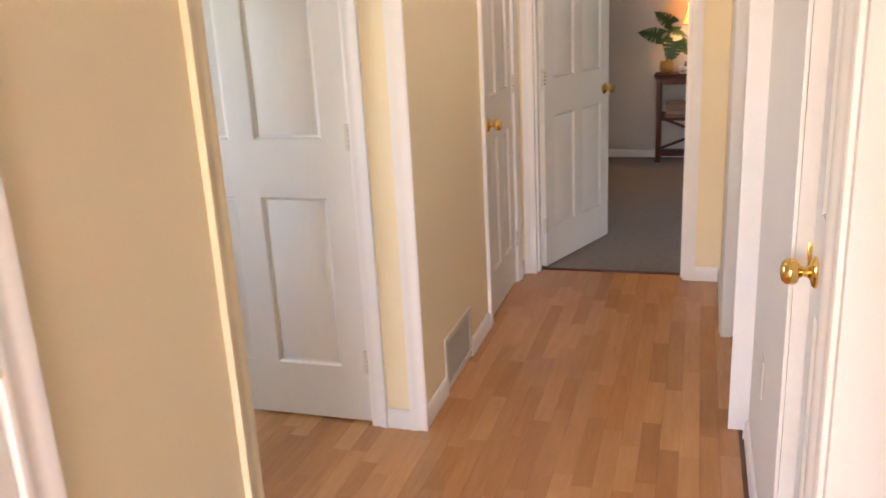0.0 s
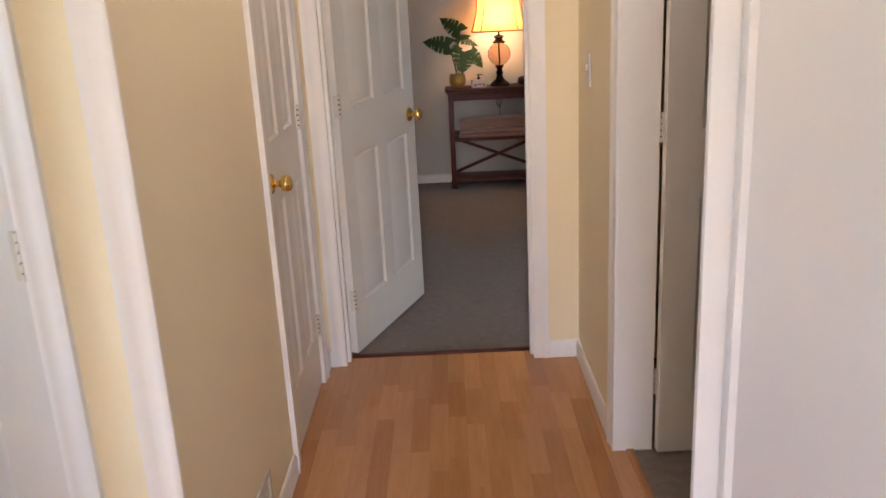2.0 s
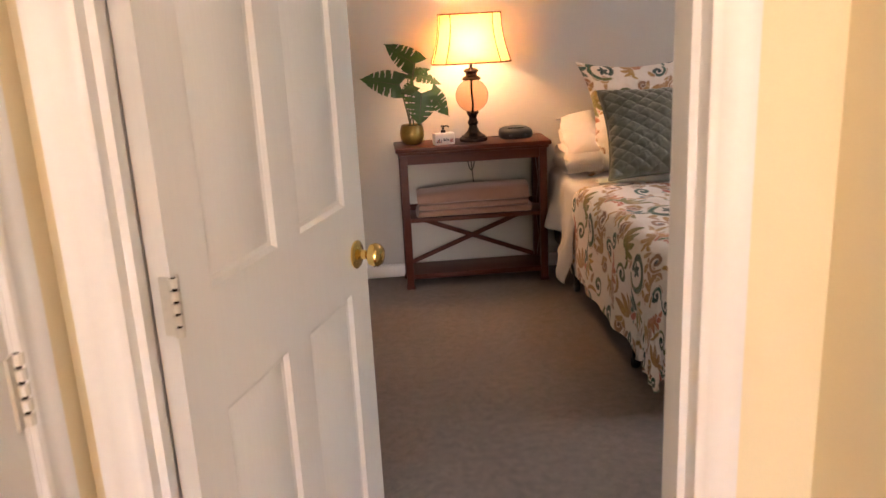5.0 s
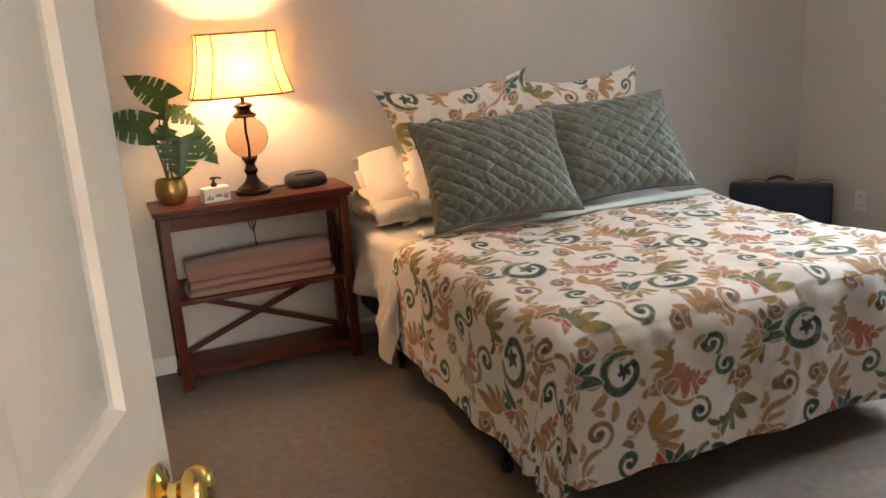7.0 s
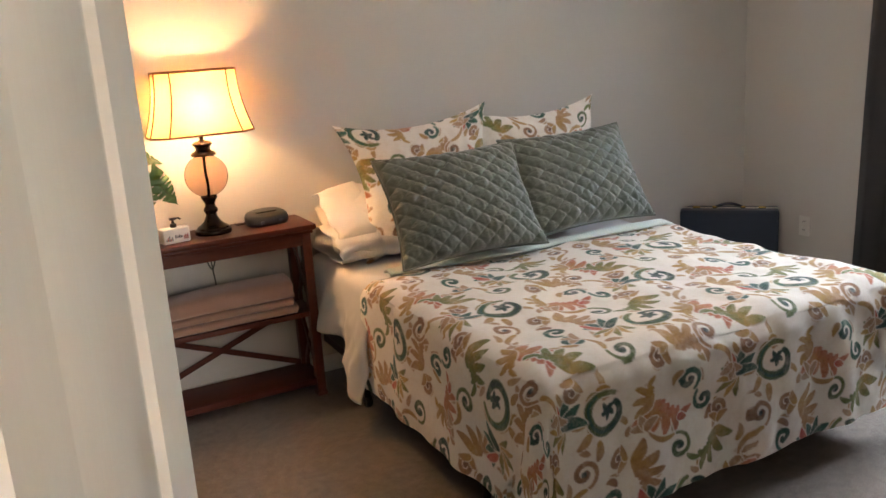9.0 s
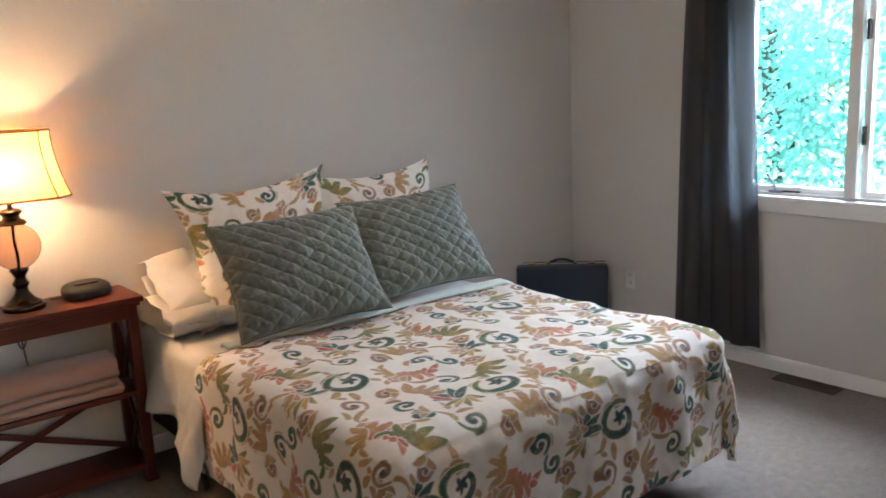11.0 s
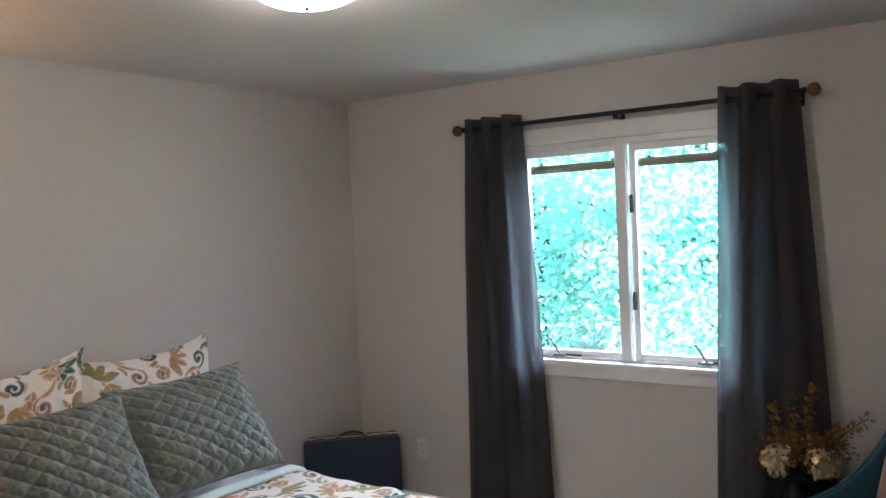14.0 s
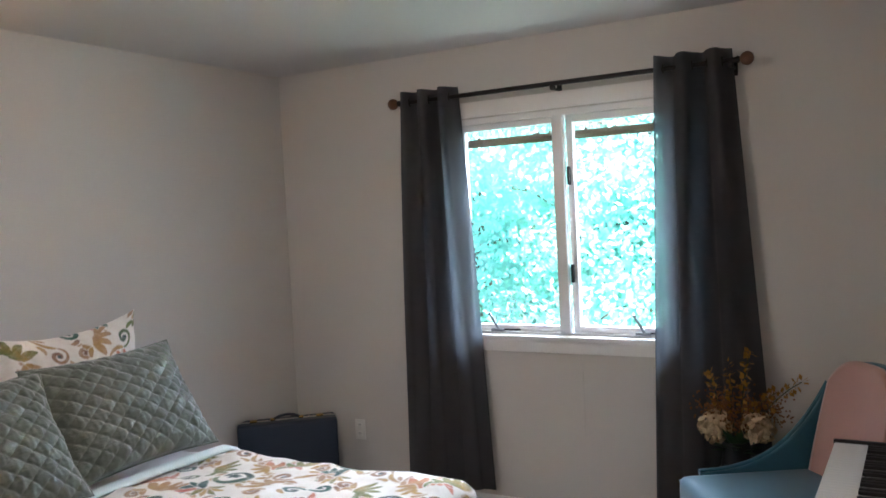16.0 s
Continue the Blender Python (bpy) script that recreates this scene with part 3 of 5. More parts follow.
wall("wall_entrance", M["cream"], [(XL - 0.12, -0.85 + 0.1, -7.52, -7.4, 0, CEIL), (XL - 1.6, XL - 0.12, -7.52, -7.4, 0, CEIL), (1.05, 2.4, -7.52, -7.4, 0, CEIL), (-0.75, 1.05, -7.52, -7.4, 0, 0.35), (-0.75, 1.05, -7.52, -7.4, 2.2, CEIL)], "entrance wall with a wide window")
wall("wall_entrance_side", M["cream"], [(-2.2, -2.08, -7.4, -7.2, 0, CEIL), (2.3, 2.42, -7.4, -7.2, 0, CEIL), (-2.2, XL - 0.12, -7.3, -7.2, 0, CEIL), (XN + 0.12, 2.4, -7.3, -7.2, 0, CEIL)], "cream painted entrance side walls")
wall("wall_room_across", M["cream"], [(2.3, 2.42, -4.4, YW0, 0, CEIL), (XN + 0.12, 2.42, -4.5, -4.4, 0, CEIL), (XF + 0.12, 2.42, YW0 - 0.06, YW0, 0, CEIL), (XN + 0.12, 2.3, -3.28, -3.18, 0, CEIL)], "dim walls of the unlit room across the hall")
# unseen backs added behind the doors, coloured dark as unlit closets
wall("wall_closet", M["unlit_dark"], [(XL - 0.75, XL - 0.7, -1.81, YW0, 0, CEIL), (LD0 - 0.1, LD1 + 0.1, -1.2, -1.15, 0, CEIL), (XN + 0.6, XN + 0.65, ND0 - 0.03, ND1 + 0.05, 0, CEIL)], "unseen closet backs behind closed doors, shade put into their colour")
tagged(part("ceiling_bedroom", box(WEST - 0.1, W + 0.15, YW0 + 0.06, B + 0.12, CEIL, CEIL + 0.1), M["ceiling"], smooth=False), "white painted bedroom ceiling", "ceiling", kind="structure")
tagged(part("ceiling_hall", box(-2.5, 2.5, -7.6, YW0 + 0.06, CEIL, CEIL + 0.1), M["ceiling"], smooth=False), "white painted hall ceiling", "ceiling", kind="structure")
tagged(part("floor_bedroom", box(WEST - 0.1, W + 0.15, 0.0, B + 0.12, -0.1, 0.0), M["carpet"], smooth=False), "grey-brown cut-pile bedroom carpet", "carpet", kind="structure")
tagged(part("floor_room_across", box(XF + 0.05, 2.42, -7.5, -0.09, -0.1, 0.0), M["carpet"], smooth=False), "grey carpet of the room across the hall", "carpet", kind="structure")
floor = tagged(part("floor_hall", box(-2.42, XF + 0.05, -7.5, -0.012, -0.1, -0.006), M["subfloor"], smooth=False), "beech laminate hall floor laid in short staves", "floor", kind="structure")
tagged(part("threshold_strip", box(DL, DR, -0.02, 0.006, -0.01, 0.007, 0.003), M["cherry"]), "narrow brown threshold strip between laminate and carpet", "threshold", kind="structure")
tagged(part("threshold_strip", box(XF + 0.035, XF + 0.06, RD0, RD1, -0.01, 0.007, 0.003), M["laminate"]), "wooden threshold strip to the room across", "threshold", kind="structure")


CAS = ((0, 0), (0, 0.008), (0.006, 0.011), (0.014, 0.0105), (0.022, 0.009), (0.038, 0.012), (0.046, 0.016), (0.060, 0.017), (0.060, 0))


def casing_leg(name, inner, outer_dir, out, z0, z1, label, width=0.062, paint="trim"):
    """Moulded casing board standing upright: inner edge (x, y), direction away from the opening, direction off the wall."""
    bm = bmesh.new()
    o, n = Vector((*outer_dir, 0)), Vector((*out, 0))
    loops = [[bm.verts.new(Vector((*inner, z)) + o * (u * width / 0.06) + n * (v + 0.0005)) for u, v in CAS] for z in (z0, z1)]
    k = len(CAS)
    for j in range(k):
        bm.faces.new((loops[0][j], loops[0][(j + 1) % k], loops[1][(j + 1) % k], loops[1][j]))
    bm.faces.new(loops[0])
    bm.faces.new(loops[1])
    return tagged(part(name, bm, M[paint], sharp=50), label, "door casing", kind="structure")


def casing(prefix, a, b, axis, at, out, top=DH):
    """Two legs and a head round an opening from a to b along axis ('x' or 'y') in the plane at."""
    q = (lambda s: (s, at)) if axis == "x" else (lambda s: (at, s))
    d = (lambda s: (s, 0)) if axis == "x" else (lambda s: (0, s))
    casing_leg(prefix, q(a), d(-1), out, 0, top + 0.06, "white moulded door casing")
    casing_leg(prefix, q(b), d(1), out, 0, top + 0.06, "white moulded door casing")
    lo, hi = at + 0.0006 * (out[0] + out[1]), at + 0.016 * (out[0] + out[1])
    lo, hi = min(lo, hi), max(lo, hi)
    bm = box(a, b, lo, hi, top, top + 0.06, 0.003) if axis == "x" else box(lo, hi, a, b, top, top + 0.06, 0.003)
    tagged(part(prefix, bm, M["trim"]), "white head casing over a doorway", "door casing", kind="structure")


def jamb(a, b, axis, w0, w1, top=DH, stop=None):
    """Lining of an opening: two side boards, a head board and a stop."""
    bm = bmesh.new()
    t = 0.019
    for lo, hi in ((a - t, a), (b, b + t)):
        box(*((lo, hi, w0, w1) if axis == "x" else (w0, w1, lo, hi)), 0, top, bm=bm)
    box(*((a - t, b + t, w0, w1) if axis == "x" else (w0, w1, a - t, b + t)), top, top + t, bm=bm)
    if stop:
        for lo, hi in ((a, a + 0.012), (b - 0.012, b)):
            box(*((lo, hi, *stop) if axis == "x" else (*stop, lo, hi)), 0, top, bm=bm)
    return tagged(part("door_jamb", bm, M["trim"], smooth=False), "white painted door jamb", "door jamb", kind="structure")


jamb(DL, DR, "x", YW0, YW1, stop=(YW0 + 0.03, YW0 + 0.07))
casing("bedroom_casing", DL, DR, "x", YW0, (0, -1))
casing("bedroom_casing_inside", DL, DR, "x", YW1, (0, 1))
jamb(CD0, CD1, "y", XL - 0.12, XL)
casing("closet_casing", CD0, CD1, "y", XL, (1, 0))
jamb(LD0, LD1, "x", -1.93, -1.81)
casing("passage_door_casing", LD0, LD1, "x", -1.93, (0, -1))
casing_leg("corner_casing", (XL + 0.017, -1.93), (-1, 0), (0, -1), 0, DH + 0.12, "white moulded casing on the wall corner")
casing_leg("corner_casing", (XL, -3.06), (0, -1), (1, 0), 0, DH + 0.12, "cream moulded casing at the passage opening", paint="cream")
tagged(part("passage_lining", box(XL - 0.12, XL, -3.06, -3.045, 0, DH + 0.12), M["cream"], smooth=False), "cream lining of the passage opening", "lining", kind="structure")
jamb(RD0, RD1, "y", XF, XF + 0.12)
casing_leg("room_across_casing", (XF, RD1), (0, 1), (-1, 0), 0, DH + 0.06, "white moulded door casing")
casing_leg("room_across_casing", (XN, RD0 - 0.02), (0, -1), (-1, 0), 0, DH + 0.06, "white moulded door casing")
tagged(part("doorway_return", box(XF + 0.002, XN + 0.12, RD0 - 0.02, RD0 - 0.0195 + 0.001, 0, DH), M["trim"], smooth=False), "white return of the doorway", "door jamb", kind="structure")
jamb(ND0, ND1, "y", XN, XN + 0.12)
for y0, y1 in ((ND1, ND1 + 0.018), (ND0 - 0.018, ND0)):
    tagged(part("narrow_closet_casing", box(XN - 0.010, XN - 0.0005, y0, y1, 0, DH + 0.02, 0.003), M["trim"]), "slim white closet door trim", "door casing", kind="structure")
jamb(-4.45, -3.68, "y", XL - 0.12, XL)
casing("near_left_casing", -4.45, -3.68, "y", XL, (1, 0))
casing_leg("near_right_casing", (XN, -3.28), (0, 1), (-1, 0), 0, DH + 0.06, "white moulded door casing")

BASE = ((0, 0), (0.012, 0), (0.012, 0.060), (0.010, 0.070), (0.005, 0.078), (0, 0.080))


def baseboard(a, b, out):
    """Moulded skirting from a to b on the floor, standing off the wall towards out."""
    bm = bmesh.new()
    n = Vector((*out, 0))
    ends = [[bm.verts.new(Vector((*p, z - 0.004)) + n * (u + 0.0006)) for u, z in BASE] for p in (a, b)]
    k = len(BASE)
    for j in range(k):
        bm.faces.new((ends[0][j], ends[0][(j + 1) % k], ends[1][(j + 1) % k], ends[1][j]))
    bm.faces.new(ends[0])
    bm.faces.new(ends[1])
    return tagged(part("baseboard", bm, M["trim"], sharp=30), "white moulded baseboard along the wall", "baseboard", kind="structure")


VY0, VY1 = -1.64, -1.26
for a, b, o in (
    ((WEST, B), (W, B), (0, -1)), ((W, YW1), (W, B), (-1, 0)), ((WEST, YW1), (WEST, B), (1, 0)), ((DR + 0.07, YW1), (W, YW1), (0, 1)), ((WEST, YW1), (DL - 0.07, YW1), (0, 1)),
    ((XL, -1.93), (XL, VY0), (1, 0)), ((XL, VY1), (XL, CD0 - 0.064), (1, 0)), ((XL, CD1 + 0.064), (XL, YW0), (1, 0)),
    ((XL, YW0), (DL - 0.064, YW0), (0, -1)), ((DR + 0.064, YW0), (XF, YW0), (0, -1)), ((XF, RD1 + 0.064), (XF, YW0), (-1, 0)),
    ((XN, ND1 + 0.02), (XN, RD0 - 0.084), (-1, 0)), ((LD1 + 0.064, -1.93), (XL - 0.046, -1.93), (0, -1)), ((XL, -3.55), (XL, -3.125), (1, 0)), ((LD0 - 0.5, -1.93), (LD0 - 0.064, -1.93), (0, -1)),
):
    baseboard(a, b, o)

# ---- doors ----
def door_leaf(w, h, cols=2, t=0.035):
    """Moulded panel door: hinge edge at x = 0, faces at y = 0 and y = -t."""
    bm = bmesh.new()
    zs = [0.012, 0.225, 0.862, 1.068, 1.66, 1.76, 1.92, h]
    st = 0.105 if cols == 2 else 0.085
    pw = (w - 2 * st - 0.10 * (cols - 1)) / cols
    xs = [0.0]
    for c in range(cols):
        xs += [st + c * (pw + 0.10), st + c * (pw + 0.10) + pw]
    xs.append(w)
    rings = ((0, 0), (0.007, 0.009), (0.015, 0.0110), (0.040, 0.0020))
    for y, sgn in ((0.0, 1), (-t, -1)):
        for i in range(len(xs) - 1):
            for j in range(len(zs) - 1):
                x0, x1, z0, z1 = xs[i], xs[i + 1], zs[j], zs[j + 1]
                if i % 2 == 1 and j % 2 == 1:
                    prev = None
                    for ins, dep in rings:
                        lp = [bm.verts.new((x, y - sgn * dep, z)) for x, z in ((x0 + ins, z0 + ins), (x1 - ins, z0 + ins), (x1 - ins, z1 - ins), (x0 + ins, z1 - ins))]
                        if prev:
                            for k in range(4):
                                bm.faces.new((prev[k], prev[(k + 1) % 4], lp[(k + 1) % 4], lp[k]))
                        prev = lp
                    bm.faces.new(prev)
                else:
                    bm.faces.new([bm.verts.new((x, y, z)) for x, z in ((x0, z0), (x1, z0), (x1, z1), (x0, z1))])
    for a, b in (((0, 0.012), (w, 0.012)), ((w, 0.012), (w, h)), ((w, h), (0, h)), ((0, h), (0, 0.012))):
        bm.faces.new([bm.verts.new((p[0], yy, p[1])) for p, yy in ((a, 0), (b, 0), (b, -t), (a, -t))])
    bmesh.ops.remove_doubles(bm, verts=bm.verts, dist=0.0002)
    return bm


KNOB = ((0, 0), (0.032, 0.0), (0.033, 0.004), (0.028, 0.009), (0.016, 0.012), (0.011, 0.016), (0.0105, 0.026), (0.014, 0.031), (0.024, 0.036), (0.0275, 0.046), (0.026, 0.056), (0.019, 0.064), (0.008, 0.067), (0, 0.0675))


def panel_door(name, label, m, w, cols=2, knob_x=None, hinge_side=1, t=0.035, knob_z=0.945, h=2.02):
    """A hung door: leaf, a brass knob on each face, three hinges on the side where the knuckles show."""
    d = tagged(thing(name, label, "door", kind="structure", m=m))
    part("leaf", door_leaf(w, h, cols, t), M["door"], d, sharp=30)
    kx = knob_x or w - 0.062
    for sgn, y in ((1, 0.0), (-1, -t)):
        part("door_knob", lathe(KNOB, Matrix.Translation((kx, y, knob_z)) @ Matrix.Rotation(radians(-90 * sgn), 4, "X"), 28), M["brass"], d, "round polished brass knob")
    part("latch_plate", box(w - 0.001, w + 0.0015, -t / 2 - 0.012, -t / 2 + 0.012, knob_z - 0.028, knob_z + 0.028, 0.0008), M["brass"], d, "brass latch plate")
    hy = 0.004 if hinge_side > 0 else -t - 0.004
    for z in (0.25, 1.075, 1.85):
        bm = box(-0.004, -0.0005, min(hy, -t / 2), max(hy, -t / 2), z - 0.045, z + 0.045)
        box(0.0, 0.016, min(hy, hy - 0.004 * hinge_side), max(hy, hy - 0.004 * hinge_side), z - 0.045, z + 0.045, bm=bm)
        for k in range(5):
            lathe(((0, 0), (0.0075, 0.0005), (0.0075, 0.0145), (0, 0.015)), Matrix.Translation((-0.003, hy + 0.003 * hinge_side, z - 0.0455 + k * 0.019)), 10, bm=bm)
        # steel grey in place of white, so the hinge's shadows are in its colour
        hinge = part("hinge", bm, M["steel"], d, "butt hinge in steel grey that holds its shading")
        # dark pin shows between the knuckles as the shade of their gaps
        part("pin", tube([(-0.003, hy + 0.003 * hinge_side, z - 0.046), (-0.003, hy + 0.003 * hinge_side, z + 0.046)], 0.004, 8), M["bronze"], hinge, "hinge pin, dark as the shade between knuckles")
    return d


panel_door("door_bedroom", "white six-panel bedroom door standing open into the room", pose(DL + 0.006, 0.018, 0, 0, 0, 69.5), 0.772, hinge_side=-1)
panel_door("door_hall_closet", "white six-panel hall closet door, closed", pose(XL - 0.004, CD1 - 0.003, 0, 0, 0, -90), CD1 - CD0 - 0.006)
panel_door("door_passage", "white six-panel door of the side passage, closed", pose(LD1 - 0.003, -1.926, 0, 0, 0, 180), LD1 - LD0 - 0.006)
panel_door("door_room_across", "white six-panel door open into the unlit room", pose(XF + 0.128, RD1 - 0.004, 0, 0, 0, 2), 0.75)
panel_door("door_narrow_closet", "narrow white panelled closet door with brass knob, closed", pose(XN + 0.032, ND0 + 0.003, 0, 0, 0, 90), ND1 - ND0 - 0.006, cols=1, knob_x=0.352)
panel_door("door_near_hall", "white six-panel door near the entrance, closed", pose(XL - 0.004, -3.683, 0, 0, 0, -90), 0.764)
tagged(part("strike_plate", box(XN + 0.022, XN + 0.031, ND1 - 0.0016, ND1 - 0.0002, 0.915, 0.985, 0.0005), M["brass"]), "brass strike plate on the closet jamb", "strike plate")


# ---- wall fittings ----
def wall_plate(name, label, category, m, w, h, kind):
    """Cover plate facing local -y, with a toggle, two sockets or nothing."""
    d = thing(name, label, category, m=m)
    part("cover", box(-w / 2, w / 2, -0.006, -0.0006, -h / 2, h / 2, 0.0025), M["plate"], d)
    if kind == "switch":
        part("toggle", box(-0.005, 0.005, -0.016, -0.005, -0.004, 0.018, 0.002), M["plate"], d)
    if kind == "sockets":
        for z in (-0.024, 0.024):
            o = part("socket", box(-0.015, 0.015, -0.0085, -0.005, z - 0.014, z + 0.014, 0.003), M["plate"], d)
            for x in (-0.006, 0.006):
                part("slot", box(x - 0.0012, x + 0.0012, -0.0092, -0.0080, z - 0.002, z + 0.008), M["ink_dark"], o)
    for z in ((-0.030, 0.030) if kind == "switch" else (0,)):
        part("screw", lathe(((0, 0), (0.0035, 0), (0.003, 0.0012), (0, 0.0014)), Matrix.Translation((0, -0.006, z)) @ Matrix.Rotation(radians(90), 4, "X"), 10), M["steel"], d)
    return d


wall_plate("light_switch", "white toggle light switch on the cream wall", "light switch", pose(XF, -0.335, 1.205, 0, 0, -90), 0.07, 0.115, "switch")
wall_plate("wall_outlet", "white double outlet low on the hall wall", "outlet", pose(XN, -2.185, 0.43, 0, 0, -90), 0.07, 0.115, "blank")
wall_plate("wall_outlet", "white double outlet on the bedroom window wall", "outlet", pose(W, 3.0, 0.347, 0, 0, -90), 0.07, 0.115, "sockets")


def air_grille():
    g = thing("return_air_grille", "white louvred return air grille low on the hall wall", "air grille")
    z0, z1, x = 0.012, 0.232, XL + 0.0006
    fr = box(x, x + 0.008, VY0, VY1, z1 - 0.02, z1, 0.002)
    box(x, x + 0.008, VY0, VY1, z0, z0 + 0.02, 0.002, bm=fr)
    box(x, x + 0.008, VY0, VY0 + 0.02, z0 + 0.02, z1 - 0.02, bm=fr)
    box(x, x + 0.008, VY1 - 0.02, VY1, z0 + 0.02, z1 - 0.02, bm=fr)
    part("frame", fr, M["grille"], g)
    # flat dark sheet on the wall as the shade between the louvres
    part("backing", box(x, x + 0.001, VY0 + 0.02, VY1 - 0.02, z0 + 0.02, z1 - 0.02), M["unlit_dark"], g, "dark sheet standing in for the duct's shade behind the louvres", smooth=False)
    for k in range(16):
        z = z0 + 0.028 + k * 0.0109
        part("slat", beam((x + 0.004, VY0 + 0.02, z), (x + 0.004, VY1 - 0.02, z), 0.0065, 0.0012), M["grille"], g, smooth=False)


air_grille()


def floor_register():
    g = thing("floor_register", "brown metal floor register in the carpet by the window", "floor register")
    x0, x1, y0, y1 = 3.612, 3.722, 1.69, 2.01
    bm = box(x0, x1, y0, y0 + 0.014, 0.0, 0.006, 0.0015)
    box(x0, x1, y1 - 0.014, y1, 0.0, 0.006, 0.0015, bm=bm)
    box(x0, x0 + 0.014, y0 + 0.014, y1 - 0.014, 0.0, 0.006, bm=bm)
    box(x1 - 0.014, x1, y0 + 0.014, y1 - 0.014, 0.0, 0.006, bm=bm)
    part("frame", bm, M["register"], g)
    part("backing", box(x0 + 0.01, x1 - 0.01, y0 + 0.01, y1 - 0.01, 0.0003, 0.001), M["black"], g, smooth=False)
    for k in range(24):
        y = y0 + 0.02 + k * (y1 - y0 - 0.04) / 23
        part("slat", box(x0 + 0.014, x1 - 0.014, y - 0.0025, y + 0.0025, 0.001, 0.005), M["register"], g, smooth=False)


floor_register()


# ---- window, curtains ----
def window():
    w = thing("window_1", "white double casement window with crank handles", "window", kind="structure")
    xg = W + 0.055
    mull = (1.697, 1.752)
    fr = box(W + 0.02, W + 0.13, WY0, WY0 + 0.028, WZ0, WZ1)
    box(W + 0.02, W + 0.13, WY1 - 0.028, WY1, WZ0, WZ1, bm=fr)
    box(W + 0.02, W + 0.13, WY0 + 0.028, WY1 - 0.028, WZ1 - 0.03, WZ1, bm=fr)
    box(W + 0.02, W + 0.13, WY0 + 0.028, WY1 - 0.028, WZ0, WZ0 + 0.012, bm=fr)
    part("window_frame", fr, M["trim"], w, smooth=False)
    part("mullion", box(W - 0.004, W + 0.034, *mull, WZ0 + 0.012, WZ1 - 0.03, 0.004), M["trim"], w)
    for y0, y1, lockside in ((WY0 + 0.030, mull[0] - 0.002, 1), (mull[1] - 0.032, WY1 - 0.029, -1)):
        s = 0.034 if lockside > 0 else 0.030
        z0, z1 = WZ0 + 0.014, WZ1 - 0.032
        bm = box(xg - 0.018, xg + 0.02, y0, y0 + s, z0, z1, 0.003)
        box(xg - 0.018, xg + 0.02, y1 - s, y1, z0, z1, 0.003, bm=bm)
        box(xg - 0.018, xg + 0.02, y0 + s, y1 - s, z0, z0 + 0.030, 0.003, bm=bm)
        box(xg - 0.018, xg + 0.02, y0 + s, y1 - s, z1 - s, z1, 0.003, bm=bm)
        sash = part("sash", bm, M["trim"], w, "white painted casement sash")
        pane = part("pane", box(xg, xg + 0.004, y0 + s, y1 - s, z0 + 0.030, z1 - s), M["pane"], sash, smooth=False)
        pane.visible_shadow = False
        yc = (y0 + y1) / 2 + (-0.10 if lockside > 0 else 0.10)
        bm = box(W + 0.006, W + 0.030, yc - 0.035, yc + 0.035, WZ0 + 0.012, WZ0 + 0.026, 0.003)
        tube(arc((W + 0.012, yc - 0.005, WZ0 + 0.026), (W + 0.004, yc + 0.035, WZ0 + 0.098), (-0.012, 0, 0.012), 6), 0.0068, 8, bm)
        lathe(((0, -0.008), (0.009, -0.004), (0.009, 0.006), (0, 0.010)), Matrix.Translation((W + 0.004, yc + 0.037, WZ0 + 0.102)), 10, bm)
        part("crank_handle", bm, M["crank"], w, "grey metal crank handle")
        part("operator_arm", box(W + 0.026, W + 0.036, yc - 0.12, yc - 0.03, WZ0 + 0.016, WZ0 + 0.024, 0.002), M["iron"], w)
    for z in (1.705, 1.227):
        part("sash_lock", box(W + 0.012, W + 0.034, mull[0] - 0.022, mull[0] - 0.008, z - 0.045, z + 0.045, 0.004), M["iron"], w, "dark bronze sash lock")
    # casing round the opening, stool and apron
    part("side_casing", box(W - 0.016, W - 0.0006, WY1 + 0.004, WY1 + 0.066, WZ0, WZ1 + 0.004, 0.003), M["trim"], w)
    part("side_casing", box(W - 0.016, W - 0.0006, WY0 - 0.066, WY0 - 0.004, WZ0, WZ1 + 0.004, 0.003), M["trim"], w)
    part("head_casing", box(W - 0.018, W - 0.0006, WY0 - 0.066, WY1 + 0.066, WZ1 + 0.004, WZ1 + 0.082, 0.003), M["trim"], w)
    part("window_sill", box(W - 0.034, W + 0.02, WY0 - 0.09, WY1 + 0.09, WZ0 - 0.026, WZ0, 0.006), M["trim"], w, "white window stool, worn at its edge")
    part("apron", box(W - 0.016, W - 0.0006, WY0 - 0.066, WY1 + 0.066, WZ0 - 0.085, WZ0 - 0.027, 0.003), M["trim"], w)
    return w


window()


def bamboo_blind(y0, y1):
    b = thing("bamboo_blind", "raised brown bamboo blind at the window head", "blind", group="bamboo blinds")
    x = W + 0.098
    part("rolled_core", tube([(W + 0.101, y0 + 0.004, 1.907), (W + 0.101, y1 - 0.004, 1.907)], 0.017, 10), M["bamboo"], b)
    for k in range(6):
        z = 1.893 + (k % 3) * 0.014
        part("slat", beam((x + 0.006 * (k // 3), y0, z), (x + 0.006 * (k // 3), y1, z), 0.013, 0.005), M["bamboo"], b)
    for y in (y0 + 0.08, y1 - 0.08):
        part("cord", tube([(x, y, 1.90), (x, y, 1.998)], 0.0022, 6), M["bamboo"], b)
        part("tie", box(x - 0.010, x + 0.014, y - 0.006, y + 0.006, 1.886, 1.938, 0.002), M["bamboo"], b, "pale cord tie")
    part("head_rail", box(x - 0.008, x + 0.012, y0, y1, 1.984, 1.999), M["grille"], b)


bamboo_blind(WY0 + 0.036, 1.69)
